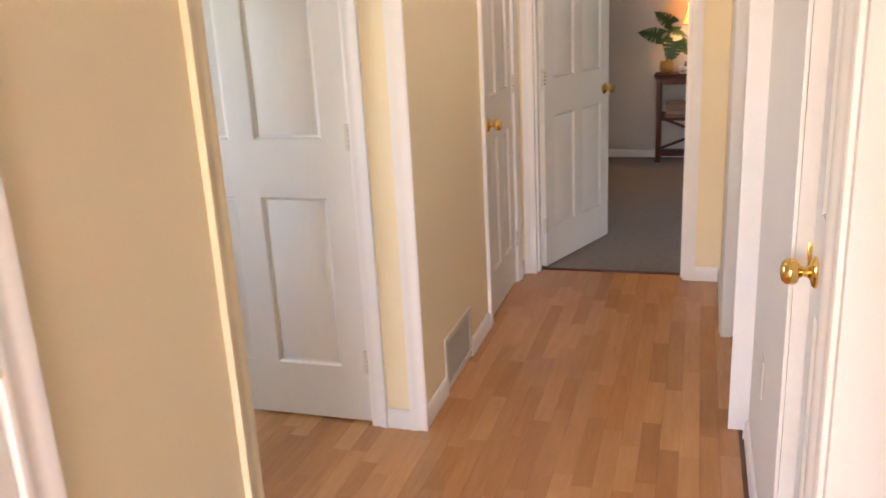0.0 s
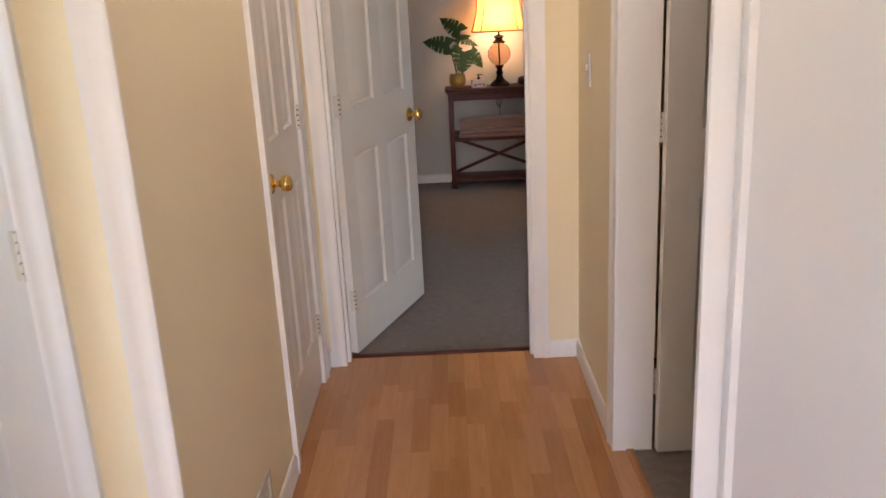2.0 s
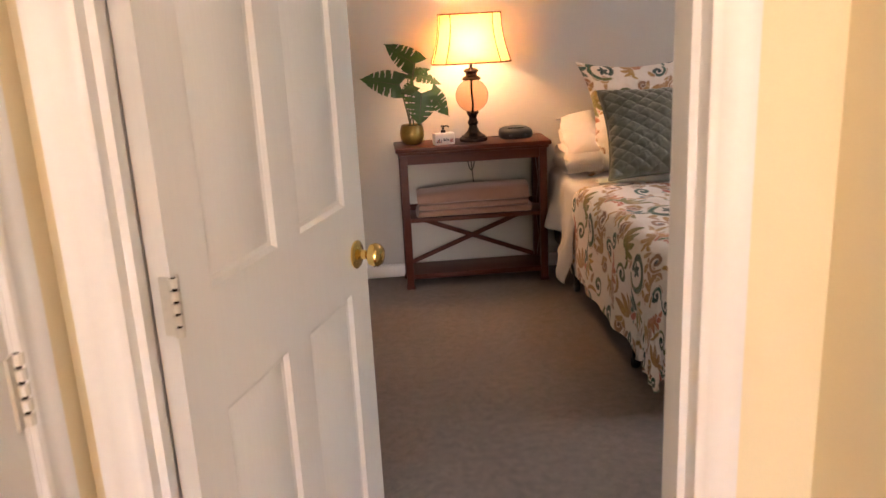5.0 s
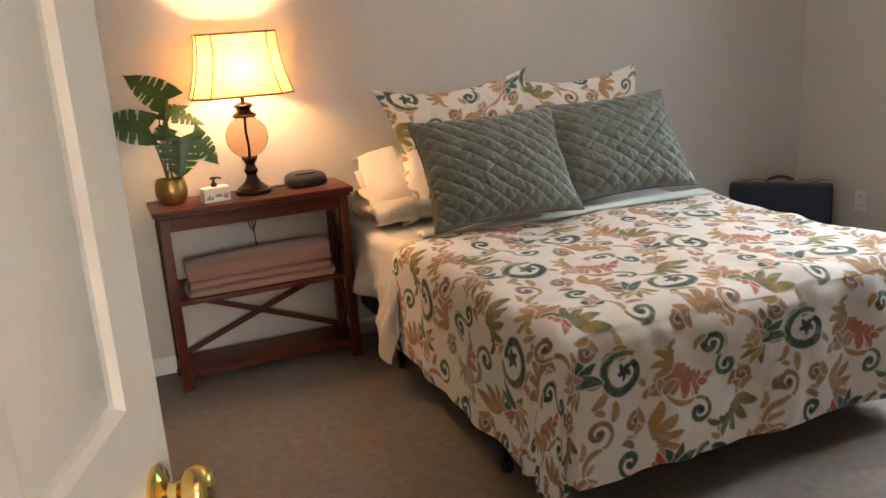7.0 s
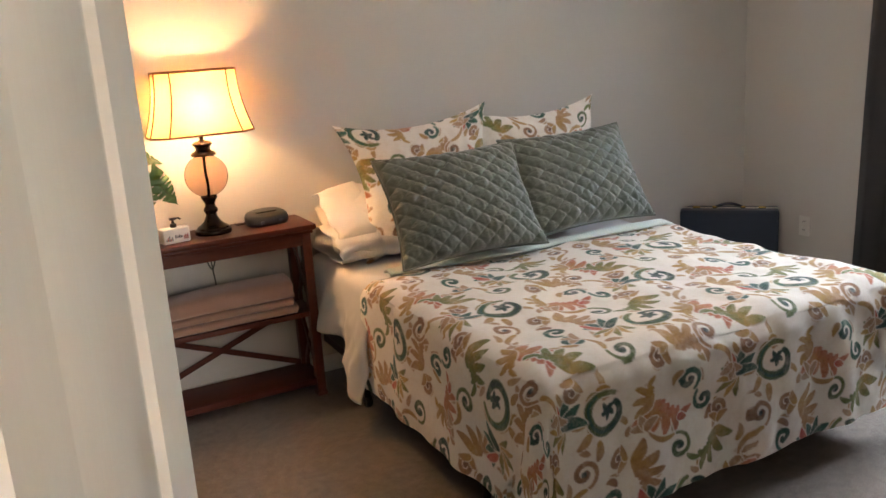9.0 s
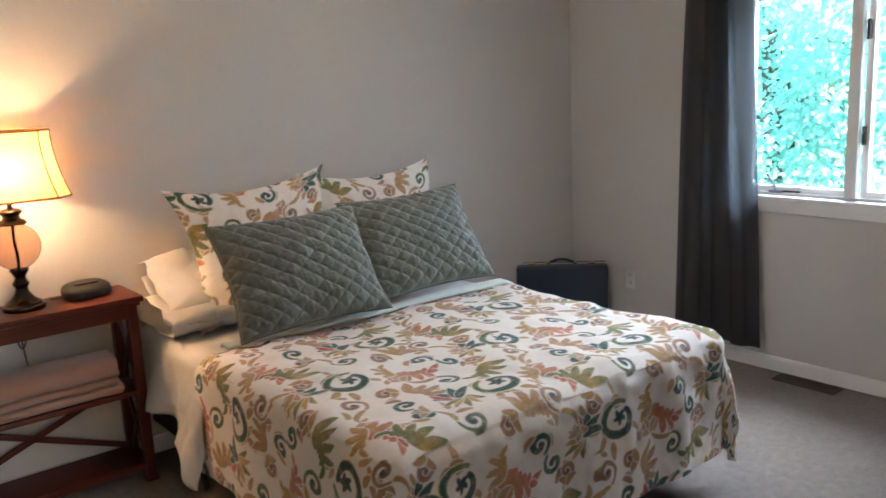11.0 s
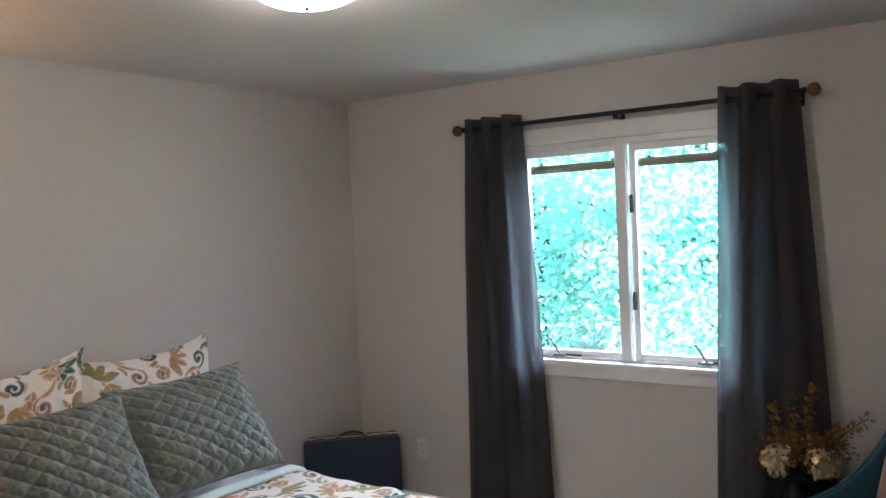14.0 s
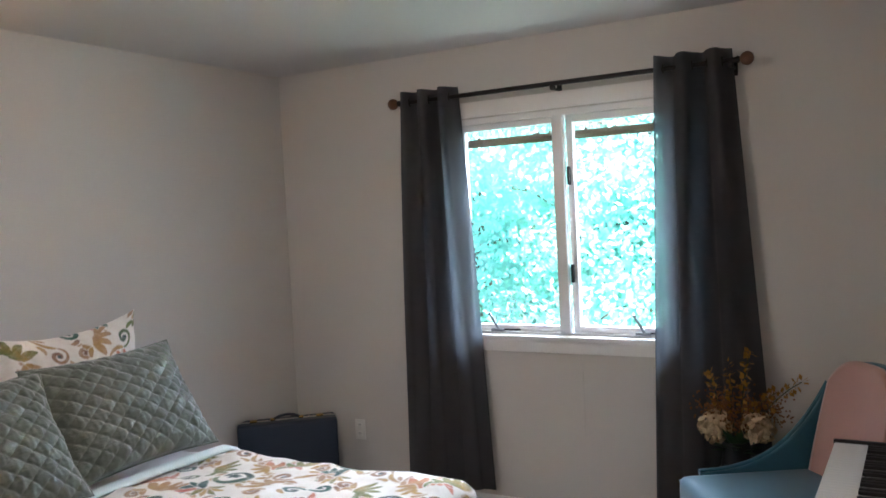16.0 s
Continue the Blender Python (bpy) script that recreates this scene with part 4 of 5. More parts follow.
bamboo_blind(1.72, WY1 - 0.036)


def curtain_rod():
    r = thing("curtain_rod", "black curtain rod with carved wooden ball finials", "curtain rod")
    x, z = 3.66, 2.14
    part("rod", tube([(x, 0.86, z), (x, 1.7, z), (x, 2.565, z)], 0.0115, 14), M["iron"], r)
    for y, sg in ((0.86, -1), (2.565, 1)):
        m = Matrix.Translation((x, y, z)) @ Matrix.Rotation(radians(-90 * sg), 4, "X")
        part("collar", lathe(((0, 0), (0.015, 0), (0.015, 0.008), (0.009, 0.012), (0.009, 0.018), (0, 0.018)), m, 18), M["iron"], r)
        f = lathe(((0, 0.012), (0.012, 0.014), (0.023, 0.022), (0.029, 0.034), (0.030, 0.044), (0.026, 0.056), (0.016, 0.066), (0.006, 0.069), (0, 0.070)), m, 22)
        part("finial", f, M["finial"], r, "carved walnut ball")
    for y in (0.885, 1.70, 2.545):
        bm = box(x - 0.014, x + 0.014, y - 0.010, y + 0.010, z - 0.030, z - 0.010, 0.003)
        box(x, W - 0.006, y - 0.006, y + 0.006, z - 0.028, z - 0.018, bm=bm)
        box(W - 0.006, W - 0.0004, y - 0.012, y + 0.012, z - 0.055, z + 0.01, bm=bm)
        part("bracket", bm, M["iron"], r)


curtain_rod()


def curtain(label, top, bottom, z0, z1, folds, seed, lean=0.0):
    """A grommet curtain: deep folds at the rod that open and slant towards the hem."""
    c = thing("curtain", label, "curtain", group="window curtains")
    rnd = random.Random(seed)
    ph = [rnd.uniform(0, 6.3) for _ in range(4)]

    def place(u, v):
        y = (top[0] + (top[1] - top[0]) * u) * (1 - v) + (bottom[0] + (bottom[1] - bottom[0]) * u) * v
        a = u * folds * 2 * math.pi
        amp = 0.034 + 0.012 * math.sin(ph[0] + 3 * v)
        x = 3.655 - amp * math.cos(a + 0.5 * math.sin(2.5 * v + ph[1]) * v) + 0.006 * math.sin(9 * u + 5 * v + ph[2])
        y += 0.010 * math.sin(2 * a + ph[3]) * (0.3 + v)
        return (x + lean * v, y, z1 + (z0 - z1) * v + 0.004 * math.sin(a) * v)

    ob = part("panel", grid(72, 40, place), M["curtain"], c, sharp=180)
    md = ob.modifiers.new("cloth_thickness", "SOLIDIFY")
    md.thickness = 0.003
    for k in range(int(folds * 2)):
        u = (k + 0.5) / (folds * 2)
        y = top[0] + (top[1] - top[0]) * u
        bm = bmesh.new()
        pts = [(3.66 + 0.022 * math.cos(t * math.pi / 8), y + 0.004 * math.cos(t * math.pi / 8), 2.14 + 0.022 * math.sin(t * math.pi / 8)) for t in range(17)]
        part("grommet", tube(pts, 0.0035, 6, bm), M["iron"], c, "dark metal grommet")
    return c


curtain("charcoal grommet curtain hanging beside the window near the corner", (2.528, 2.232), (2.615, 2.118), 0.128, 2.192, 2.5, 3)
curtain("charcoal grommet curtain hanging beside the window behind the chair", (1.205, 0.888), (1.285, 0.765), 0.128, 2.196, 2.5, 8)


# ---- bed ----
BX0, BX1, BYF, BYH, BZ = 0.945, 2.455, 1.575, 3.435, 0.585


def bed():
    b = thing("bed", "queen bed on a black metal frame with white sheet", "bed")
    part("mattress", box(BX0 + 0.01, BX1 - 0.01, BYF + 0.02, BYH, 0.345, BZ, 0.05, segs=4), M["sheet"], b, "mattress in a white fitted sheet")
    # box spring coloured black to deepen the shade under the bed
    part("box_spring", box(BX0 + 0.02, BX1 - 0.02, BYF + 0.03, BYH, 0.20, 0.34, 0.02), M["black"], b)
    for x in (BX0 + 0.04, BX1 - 0.04):
        part("rail", beam((x, BYF + 0.05, 0.185), (x, BYH - 0.02, 0.185), 0.035, 0.03), M["iron"], b)
        for y in (BYF + 0.38, 2.95):
            leg = part("leg", tube([(x, y, 0.17), (x, y, 0.05)], 0.014, 10), M["iron"], b)
            part("caster", lathe(((0, -0.014), (0.022, -0.014), (0.026, -0.006), (0.026, 0.006), (0.022, 0.014), (0, 0.014)), Matrix.Translation((x, y, 0.026)) @ Matrix.Rotation(radians(90), 4, "Y"), 18), M["black"], leg, "black plastic caster")
    for y in (BYF + 0.1, 2.5, BYH - 0.1):
        part("cross_rail", beam((BX0 + 0.04, y, 0.185), (BX1 - 0.04, y, 0.185), 0.03, 0.03), M["iron"], b)


bed()


def drape(s, t, wd, ln, r, zt, hem_clip=0.03, fold=0.05, seed=0.0, flare=0.02):
    """A cloth point on a bed wd wide and ln long: s across from its left edge, t from the head towards the foot."""
    dx = -s if s < 0 else max(0.0, s - wd)
    dy = max(0.0, t - ln)
    d = (dx ** 5 + dy ** 5) ** (1 / 5)
    cx, cy = min(max(s, 0.0), wd), min(t, ln)
    if d < 1e-6:
        return cx, cy, zt, 0.0
    flat = math.hypot(dx, dy)
    ux, uy = (-1 if s < 0 else 1) * dx / flat, dy / flat
    q = r * math.pi / 2
    if d < q:
        out, down = r * math.sin(d / r), r * (1 - math.cos(d / r))
    else:
        out, down = r + flare * (d - q), r + d - q
    ang = math.atan2(dy, dx)
    run = (cx + cy) * 1.0 + ang * 0.22
    h = max(0.0, down - r * 0.4)
    out += fold * min(1.0, h / 0.30) * (math.sin(run * 17 + seed) + 0.55 * math.sin(run * 31 + 2.1 + seed)) * 0.55
    corner = min(1.0, dx * dy / 0.03)
    out += corner * 0.035 * math.sin(ang * 4 - 1.2) * min(1.0, h / 0.3)
    z = zt - down
    if z < hem_clip:
        out += 0.4 * (hem_clip - z)
        z = hem_clip + 0.004 * math.sin(run * 40)
    return cx + ux * out, cy + uy * out, z, h


def folded_edge(parent):
    x0, x1 = BX0 + 0.10, BX1 + 0.015

    def place(u, v):
        s = u * (x1 - x0)
        a = v * math.pi * 1.0
        y = 2.775 - 0.075 * v - 0.055 * (u - 0.5) + 0.006 * math.sin(11 * u)
        z = BZ + 0.045 + 0.014 * math.sin(a) + 0.005 * noise.noise(Vector((s * 5, v, 0))) - 0.20 * max(0, (u - 0.955)) * 3
        return (x0 + s, y, z)

    ob = part("turned_edge", grid(70, 8, place), M["mint"], parent, "pale mint turned-back edge", sharp=180)
    md = ob.modifiers.new("fold", "SOLIDIFY")
    md.thickness = 0.012


def duvet():
    ins = 0.055
    x0, wd = BX0 + ins, BX1 - BX0 - 2 * ins
    yh = 2.735
    ln = yh - (BYF + ins)
    side, foot = 0.50, 0.525

    def place(u, v):
        s, t = -side + u * (wd + 2 * side), v * (ln + foot)
        x, y, z, h = drape(s, t, wd, ln, 0.085, BZ + 0.04, fold=0.015, seed=1.3)
        k = Vector((s * 2.4, t * 2.4, 0.3))
        if h == 0:
            z += 0.022 * noise.noise(k) + 0.013 * noise.noise(k * 2.7) + 0.006 * noise.noise(k * 6) - 0.010 * math.exp(-(v / 0.05) ** 2)
        else:
            x += 0.016 * noise.noise(k * 2.2) + 0.03 * (u > 0.5) * min(1, h * 4)
            y += 0.014 * noise.noise(k * 3.1) + 0.007 * noise.noise(k * 7.0)
            crease = noise.noise(Vector((s * 7 + t * 3.5, (t - s) * 1.2, 5.0)))
            y -= 0.016 * max(0.0, 0.35 - abs(crease)) * min(1, h * 6) * (t > ln)
        skew = 0.055 * (0.5 - u)
        return (x0 + x, yh - y + skew * (1 - v), z)

    d = thing("duvet", "white duvet printed with teal and ochre scrolls, draped over the bed", "duvet")
    ob = part("cover", grid(600, 400, place, uv=lambda u, v: (u * (wd + 2 * side), v * (ln + foot))), M["print"], d, sharp=180)
    dye(ob)
    md = ob.modifiers.new("filling", "SOLIDIFY")
    md.thickness, md.offset = 0.030, -1
    folded_edge(d)


duvet()


def top_sheet():
    """White flat sheet that shows beside the pillows and hangs over the bed's side."""
    ins = 0.05
    x0, wd = BX0 + ins, BX1 - BX0 - 2 * ins
    yh = 3.40

    def place(u, v):
        over = 0.43 - 0.26 * max(0.0, 0.80 - v) + 0.025 * math.sin(9 * v) + 0.05 * max(0.0, v - 0.85) / 0.15
        s, t = -over + u * (wd + over + 0.3), v * 0.70
        x, y, z, h = drape(s, t, wd, 9.0, 0.06, BZ + 0.012, fold=0.055, seed=4.0, flare=0.16)
        k = Vector((s * 6, t * 6, 2.0))
        z += 0.010 * noise.noise(k) + 0.006 * noise.noise(k * 2.3)
        return (x0 + x + (0.022 * noise.noise(k * 1.2) + 0.010 * noise.noise(k * 3.4)) * min(1, h * 5), yh - y, z)

    ob = part("top_sheet", grid(130, 90, place), M["sheet"], sharp=180)
    md = ob.modifiers.new("hem", "SOLIDIFY")
    md.thickness = 0.003
    return tagged(ob, "crumpled white cotton sheet hanging over the side of the bed", "bed sheet")


top_sheet()


def pillow_mesh(w, h, t, pinch=0.07, nu=48, nv=36, quilt=0.0, wrinkle=0.006, seed=0, cell=0.075):
    bm = bmesh.new()
    layer = bm.loops.layers.uv.new("UVMap")
    off = seed * 3.7
    for sg in (1, -1):
        vs = []
        for i in range(nu + 1):
            row = []
            for j in range(nv + 1):
                u, v = 2 * i / nu - 1, 2 * j / nv - 1
                x = w / 2 * u * (1 - pinch * (1 - v * v))
                y = h / 2 * v * (1 - pinch * (1 - u * u))
                e = max(0.0, (1 - abs(u) ** 2.6)) ** 0.62 * max(0.0, (1 - abs(v) ** 2.6)) ** 0.62
                z = t / 2 * e
                rim = min(1.0, e * 6)
                if quilt:
                    a, b = (x + y * 1.25) / cell, (x - y * 1.25) / cell
                    z += quilt * (abs(math.sin(math.pi * a / 2)) * abs(math.sin(math.pi * b / 2))) ** 0.30 * rim
                    z += 0.0030 * noise.noise(Vector((x * 60 + off, y * 34 + x * 24, sg))) * rim
                z += wrinkle * (noise.noise(Vector((x * 7 + off, y * 7, sg))) + 0.6 * noise.noise(Vector((x * 19, y * 15 + off, sg)))) * rim
                row.append(bm.verts.new((x, y, sg * z)))
            vs.append(row)
        for i in range(nu):
            for j in range(nv):
                q = [(i, j), (i + 1, j), (i + 1, j + 1), (i, j + 1)]
                f = bm.faces.new([vs[a][b] for a, b in (q if sg > 0 else q[::-1])])
                for lp, (a, b) in zip(f.loops, q if sg > 0 else q[::-1]):
                    lp[layer].uv = (a / nu * w + off, b / nv * h + off * 0.6)
    bmesh.ops.remove_doubles(bm, verts=bm.verts, dist=0.0004)
    return bm


def pillow(name, label, m, material, group="", **kw):
    ob = part(name, pillow_mesh(**kw), material, sharp=180)
    if material is M["print"]:
        dye(ob)
    ob.matrix_world = m
    return tagged(ob, label, "pillow", group)


for x, ry, rz, y, z, sd in ((1.405, -1.5, 5, 2.785, 0.858, 1), (2.045, -1.5, 4, 2.855, 0.866, 2)):
    g = thing("velvet_pillow", "sage green diamond-quilted velvet pillow leaning on the bed", "pillow", "green velvet pillows", m=pose(x, y, z, 56, ry, -rz))
    kw = dict(w=0.645, h=0.485, t=0.19, pinch=0.085, nu=190, nv=146, quilt=0.014, wrinkle=0.011, seed=sd, cell=0.038)
    part("cushion", pillow_mesh(**kw), M["velvet"], g, sharp=180)
    edge = []
    for k in range(121):
        q = k / 30 % 4
        e, f = int(q), q % 1
        u, v = ((-1 + 2 * f, -1), (1, -1 + 2 * f), (1 - 2 * f, 1), (-1, 1 - 2 * f))[min(e, 3)]
        edge.append((kw["w"] / 2 * u * (1 - 0.085 * (1 - v * v)), kw["h"] / 2 * v * (1 - 0.085 * (1 - u * u)), 0))
    part("piping", tube(edge, 0.0055, 6), M["velvet"], g)
for x, y, z, ry, rz, sd in ((1.43, 3.13, 0.905, -3.5, 8, 3), (2.055, 3.13, 0.895, -1.5, 5, 4)):
    pillow("sham_pillow", "pillow in a white sham printed with teal and ochre scrolls", pose(x, y, z, 68, ry, -rz), M["print"], "printed shams", w=0.73, h=0.635, t=0.17, pinch=0.20, nu=140, nv=120, seed=sd, wrinkle=0.014)


def cased_pillow(label, m, w, h, t, seed, wrinkle=0.016):
    """White pillow in a loose case whose hemmed mouth stands open past one end."""
    p = thing("bed_pillow", label, "pillow", "white bed pillows", m=m)
    part("cushion", pillow_mesh(w=w, h=h, t=t, pinch=0.03, nu=60, nv=44, seed=seed, wrinkle=wrinkle), M["sheet"], p, sharp=180)

    def place(u, v):
        a = 2 * math.pi * v
        ca, sa = math.cos(a), math.sin(a)
        e = (abs(ca) ** 3 + abs(sa) ** 3) ** (-1 / 3)
        half = t * (0.46 - 0.10 * u) * (1 + 0.10 * math.sin(3 * a + seed))
        k = Vector((u * 2.0, ca * 2.2 + seed, sa * 2.2))
        return (-w / 2 + 0.13 - 0.185 * u - 0.020 * noise.noise(k) * u, e * ca * h * (0.485 - 0.01 * u), e * sa * half - 0.022 * u * u + 0.010 * noise.noise(k * 2.0) * u)

    bm = grid(14, 64, place)
    bmesh.ops.remove_doubles(bm, verts=bm.verts, dist=0.0003)
    hem = part("pillowcase_mouth", bm, M["sheet"], p, "open hemmed end of the pillowcase", sharp=180)
    hem.modifiers.new("cloth", "SOLIDIFY").thickness = 0.0025
    return p


cased_pillow("plump white pillow lying at the head of the bed", pose(1.345, 3.215, 0.672, 3, 2, -3), 0.64, 0.44, 0.15, 5)
cased_pillow("crumpled white pillow resting on another pillow", pose(1.365, 3.245, 0.79, 26, -3, -5), 0.64, 0.42, 0.15, 6, 0.022)
pillow("bed_pillow", "white pillow behind the printed sham", pose(2.06, 3.25, 0.672, 4, -1, 2), M["sheet"], "white bed pillows", w=0.66, h=0.40, t=0.17, pinch=0.04, seed=7, wrinkle=0.012)

# ---- console table and what stands on it ----
TX0, TX1, TY0, TY1, TZ = 0.095, 0.885, 3.19, 3.435, 0.785


def console_table():
    t = thing("console_table", "dark cherry console table with crossed sides and two shelves", "table")
    part("tabletop", box(TX0 - 0.022, TX1 + 0.022, TY0 - 0.022, TY1 + 0.012, TZ - 0.024, TZ, 0.006), M["cherry"], t)
    part("moulding", box(TX0 - 0.010, TX1 + 0.010, TY0 - 0.010, TY1 + 0.006, TZ - 0.040, TZ - 0.0245, 0.005), M["cherry"], t)
    lw = 0.040
    for x in (TX0, TX1 - lw):
        for y in (TY0, TY1 - lw):
            leg = box(x, x + lw, y, y + lw, 0.0, TZ - 0.0405, 0.003)
            part("leg", leg, M["cherry"], t)
            part("foot", box(x - 0.005, x + lw + 0.005, y - 0.005, y + lw + 0.005, 0.0, 0.018, 0.004), M["cherry"], t)
    for y in (TY0 + 0.008, TY1 - 0.026):
        part("apron", box(TX0 + lw, TX1 - lw, y, y + 0.018, TZ - 0.092, TZ - 0.0405), M["cherry"], t)
    for x in (TX0 + 0.010, TX1 - 0.028):
        part("side_apron", box(x, x + 0.018, TY0 + lw, TY1 - lw, TZ - 0.092, TZ - 0.0405), M["cherry"], t)
    part("middle_shelf", box(TX0 + 0.004, TX1 - 0.004, TY0 + 0.006, TY1 - 0.006, 0.375, 0.397, 0.003), M["cherry"], t)
    part("bottom_shelf", box(TX0 + 0.004, TX1 - 0.004, TY0 + 0.006, TY1 - 0.006, 0.055, 0.083, 0.003), M["cherry"], t)
    part("shelf_lip", box(TX0 + lw, TX1 - lw, TY1 - 0.022, TY1 - 0.008, 0.3975, 0.43), M["cherry"], t)
    for x in (TX0 + 0.02, TX1 - 0.02):
        for z0, z1 in ((0.40, TZ - 0.09), (0.085, 0.372)):
            part("side_brace", beam((x, TY0 + 0.03, z0), (x, TY1 - 0.03, z1), 0.012, 0.022), M["cherry"], t)
            part("side_brace", beam((x + 0.003, TY0 + 0.03, z1), (x + 0.003, TY1 - 0.03, z0), 0.012, 0.022), M["cherry"], t)
    y = TY1 - 0.020
    part("back_brace", beam((TX0 + 0.035, y, 0.09), (TX1 - 0.035, y, 0.370), 0.024, 0.012), M["cherry"], t)
    part("back_brace", beam((TX0 + 0.035, y + 0.003, 0.370), (TX1 - 0.035, y + 0.003, 0.09), 0.024, 0.012), M["cherry"], t)


console_table()


def shade_ring(z, k):
    """Outline of the cut-corner shade at share k from bottom to top."""
    f = 1 - k + 0.0
    bell = 0.20 * math.sin(math.pi * k) * 0.12
    hw, hd = 0.160 + (0.206 - 0.160) * f ** 1.7 - bell * 0.1, 0.095 + (0.120 - 0.095) * f ** 1.7
    c = 0.050 + 0.012 * f
    return [(hw - c, -hd), (hw, -hd + c), (hw, hd - c), (hw - c, hd), (-hw + c, hd), (-hw, hd - c), (-hw, -hd + c), (-hw + c, -hd)]


def table_lamp():
    cx, cy = 0.508, 3.322
    l = thing("table_lamp", "lit table lamp with amber glass globe, bronze base and bell shade", "lamp", m=Matrix.Translation((cx, cy, TZ)))
    part("base", lathe(((0, 0), (0.074, 0), (0.076, 0.006), (0.074, 0.018), (0.066, 0.022), (0.064, 0.028), (0.050, 0.036), (0.034, 0.052), (0.024, 0.072), (0.022, 0.084), (0.028, 0.092), (0.030, 0.102), (0.024, 0.110), (0.020, 0.124), (0.026, 0.138), (0.034, 0.150), (0.034, 0.156), (0, 0.157)), n=40), M["bronze"], l, "turned dark bronze base")
    z0, zc = 0.156, 0.243
    prof = [(0.030, z0)] + [(0.0885 * math.sin(a), zc - 0.0885 * math.cos(a)) for a in [0.42 + k * (2.26 / 16) for k in range(17)]] + [(0.046, 0.327)]
    inner = [(r - 0.004, z) for r, z in reversed(prof)]
    bm = lathe(prof + inner + [prof[0]], n=40)
    part("globe", bm, M["amber"], l, "smoked amber glass globe")
    part("inner_rod", tube([(0, 0, 0.157), (0.003, 0, 0.20), (-0.002, 0, 0.26), (0, 0, 0.325)], 0.006, 8), M["bronze"], l)
    part("cap", lathe(((0, 0.326), (0.050, 0.326), (0.052, 0.332), (0.046, 0.340), (0.034, 0.346), (0.030, 0.352), (0.032, 0.362), (0.040, 0.370), (0.041, 0.376), (0.030, 0.384), (0.014, 0.388), (0.009, 0.392), (0.009, 0.408), (0, 0.408)), n=36), M["bronze"], l, "dark bronze cap")
    part("socket", lathe(((0, 0.408), (0.013, 0.408), (0.015, 0.43), (0.015, 0.47), (0, 0.47)), n=16), M["brass"], l)
    part("bulb", lathe(((0, 0.47), (0.013, 0.47), (0.018, 0.485), (0.029, 0.512), (0.031, 0.53), (0.026, 0.552), (0.012, 0.566), (0, 0.568)), n=20), M["bulb"], l, "glowing bulb").visible_shadow = False
    for s in (-1, 1):
        part("harp", tube(arc((0.014 * s, 0, 0.43), (0, 0, 0.672), (0.075 * s, 0, 0), 12), 0.0018, 6), M["brass"], l)
    zb, zt = 0.418, 0.668
    n = 12
    bm = bmesh.new()
    rings = [[bm.verts.new((x, y, zb + (zt - zb) * k / n)) for x, y in shade_ring(0, k / n)] for k in range(n + 1)]
    for a, b in zip(rings, rings[1:]):
        for j in range(8):
            bm.faces.new((a[j], a[(j + 1) % 8], b[(j + 1) % 8], b[j]))
    shade = part("shade", bm, M["shade"], l, "glowing parchment bell shade", sharp=20)
    for j in range(8):
        part("rib", tube([(shade_ring(0, k / n)[j][0] * 1.008, shade_ring(0, k / n)[j][1] * 1.008, zb + (zt - zb) * k / n) for k in range(n + 1)], 0.0028, 6), M["rib"], shade, "brown piping")
    for k in (0.0, 1.0):
        pts = shade_ring(0, k)
        bm = bmesh.new()
        for a, b in zip(pts, pts[1:] + pts[:1]):
            beam((a[0] * 1.006, a[1] * 1.006, zb + (zt - zb) * k), (b[0] * 1.006, b[1] * 1.006, zb + (zt - zb) * k), 0.008, 0.005, bm)
        part("rim", bm, M["rib"], shade, "brown trim")
    part("top_spider", beam((-0.155, 0, 0.664), (0.155, 0, 0.664), 0.003, 0.003), M["brass"], l)
    return l


table_lamp()
tagged(part("lamp_cord", tube(arc((0.47, 3.425, 0.74), (0.535, 3.44, 0.735), (0.0, 0.0, -0.135), 14) , 0.003, 6), M["black"]), "black lamp cord looping behind the table", "cord")
tagged(part("lamp_cord", tube([(0.50, 3.448, 0.70), (0.52, 3.449, 0.45), (0.58, 3.449, 0.36), (0.66, 3.448, 0.325), (0.80, 3.448, 0.33), (0.93, 3.449, 0.34)], 0.003, 6), M["black"]), "black power cord running down the wall behind the table", "cord")


def leaf_mesh(length, width, droop, fold=0.16, seed=0):
    """Heart-shaped split leaf in the xy plane, stem end at the origin, tip along +y, hanging by droop."""
    bm = bmesh.new()
    ns, na = 48, 8
    rnd = random.Random(seed)

    def at(s, a, side):
        w = width / 2 * math.sin(math.pi * min(1.0, 0.16 + 0.84 * s) ** 0.62) ** 0.72
        lobe = -0.20 * length * max(0.0, 1 - s * 3.2) * a
        x = side * a * w
        y = s * length + lobe + 0.16 * length * a * (0.4 - s) * (s > 0.0)
        z = fold * a * w - droop * length * s * s - 0.55 * w * a * a * fold * 2
        return Vector((x, y, z + 0.0025 * math.sin(s * 44) * a))

    slits = {-1: [rnd.randint(9, 12) + 7 * k for k in range(4)], 1: [rnd.randint(7, 10) + 7 * k for k in range(4)]}
    for side in (-1, 1):
        vs = [[bm.verts.new(at(i / ns, j / na, side)) for j in range(na + 1)] for i in range(ns + 1)]
        for i in range(ns):
            for j in range(na):
                if i in slits[side] and j >= 3 or i - 1 in slits[side] and j >= 6:
                    continue
                q = (vs[i][j], vs[i + 1][j], vs[i + 1][j + 1], vs[i][j + 1])
                bm.faces.new(q if side > 0 else q[::-1])
    bmesh.ops.remove_doubles(bm, verts=bm.verts, dist=0.0004)
    return bm


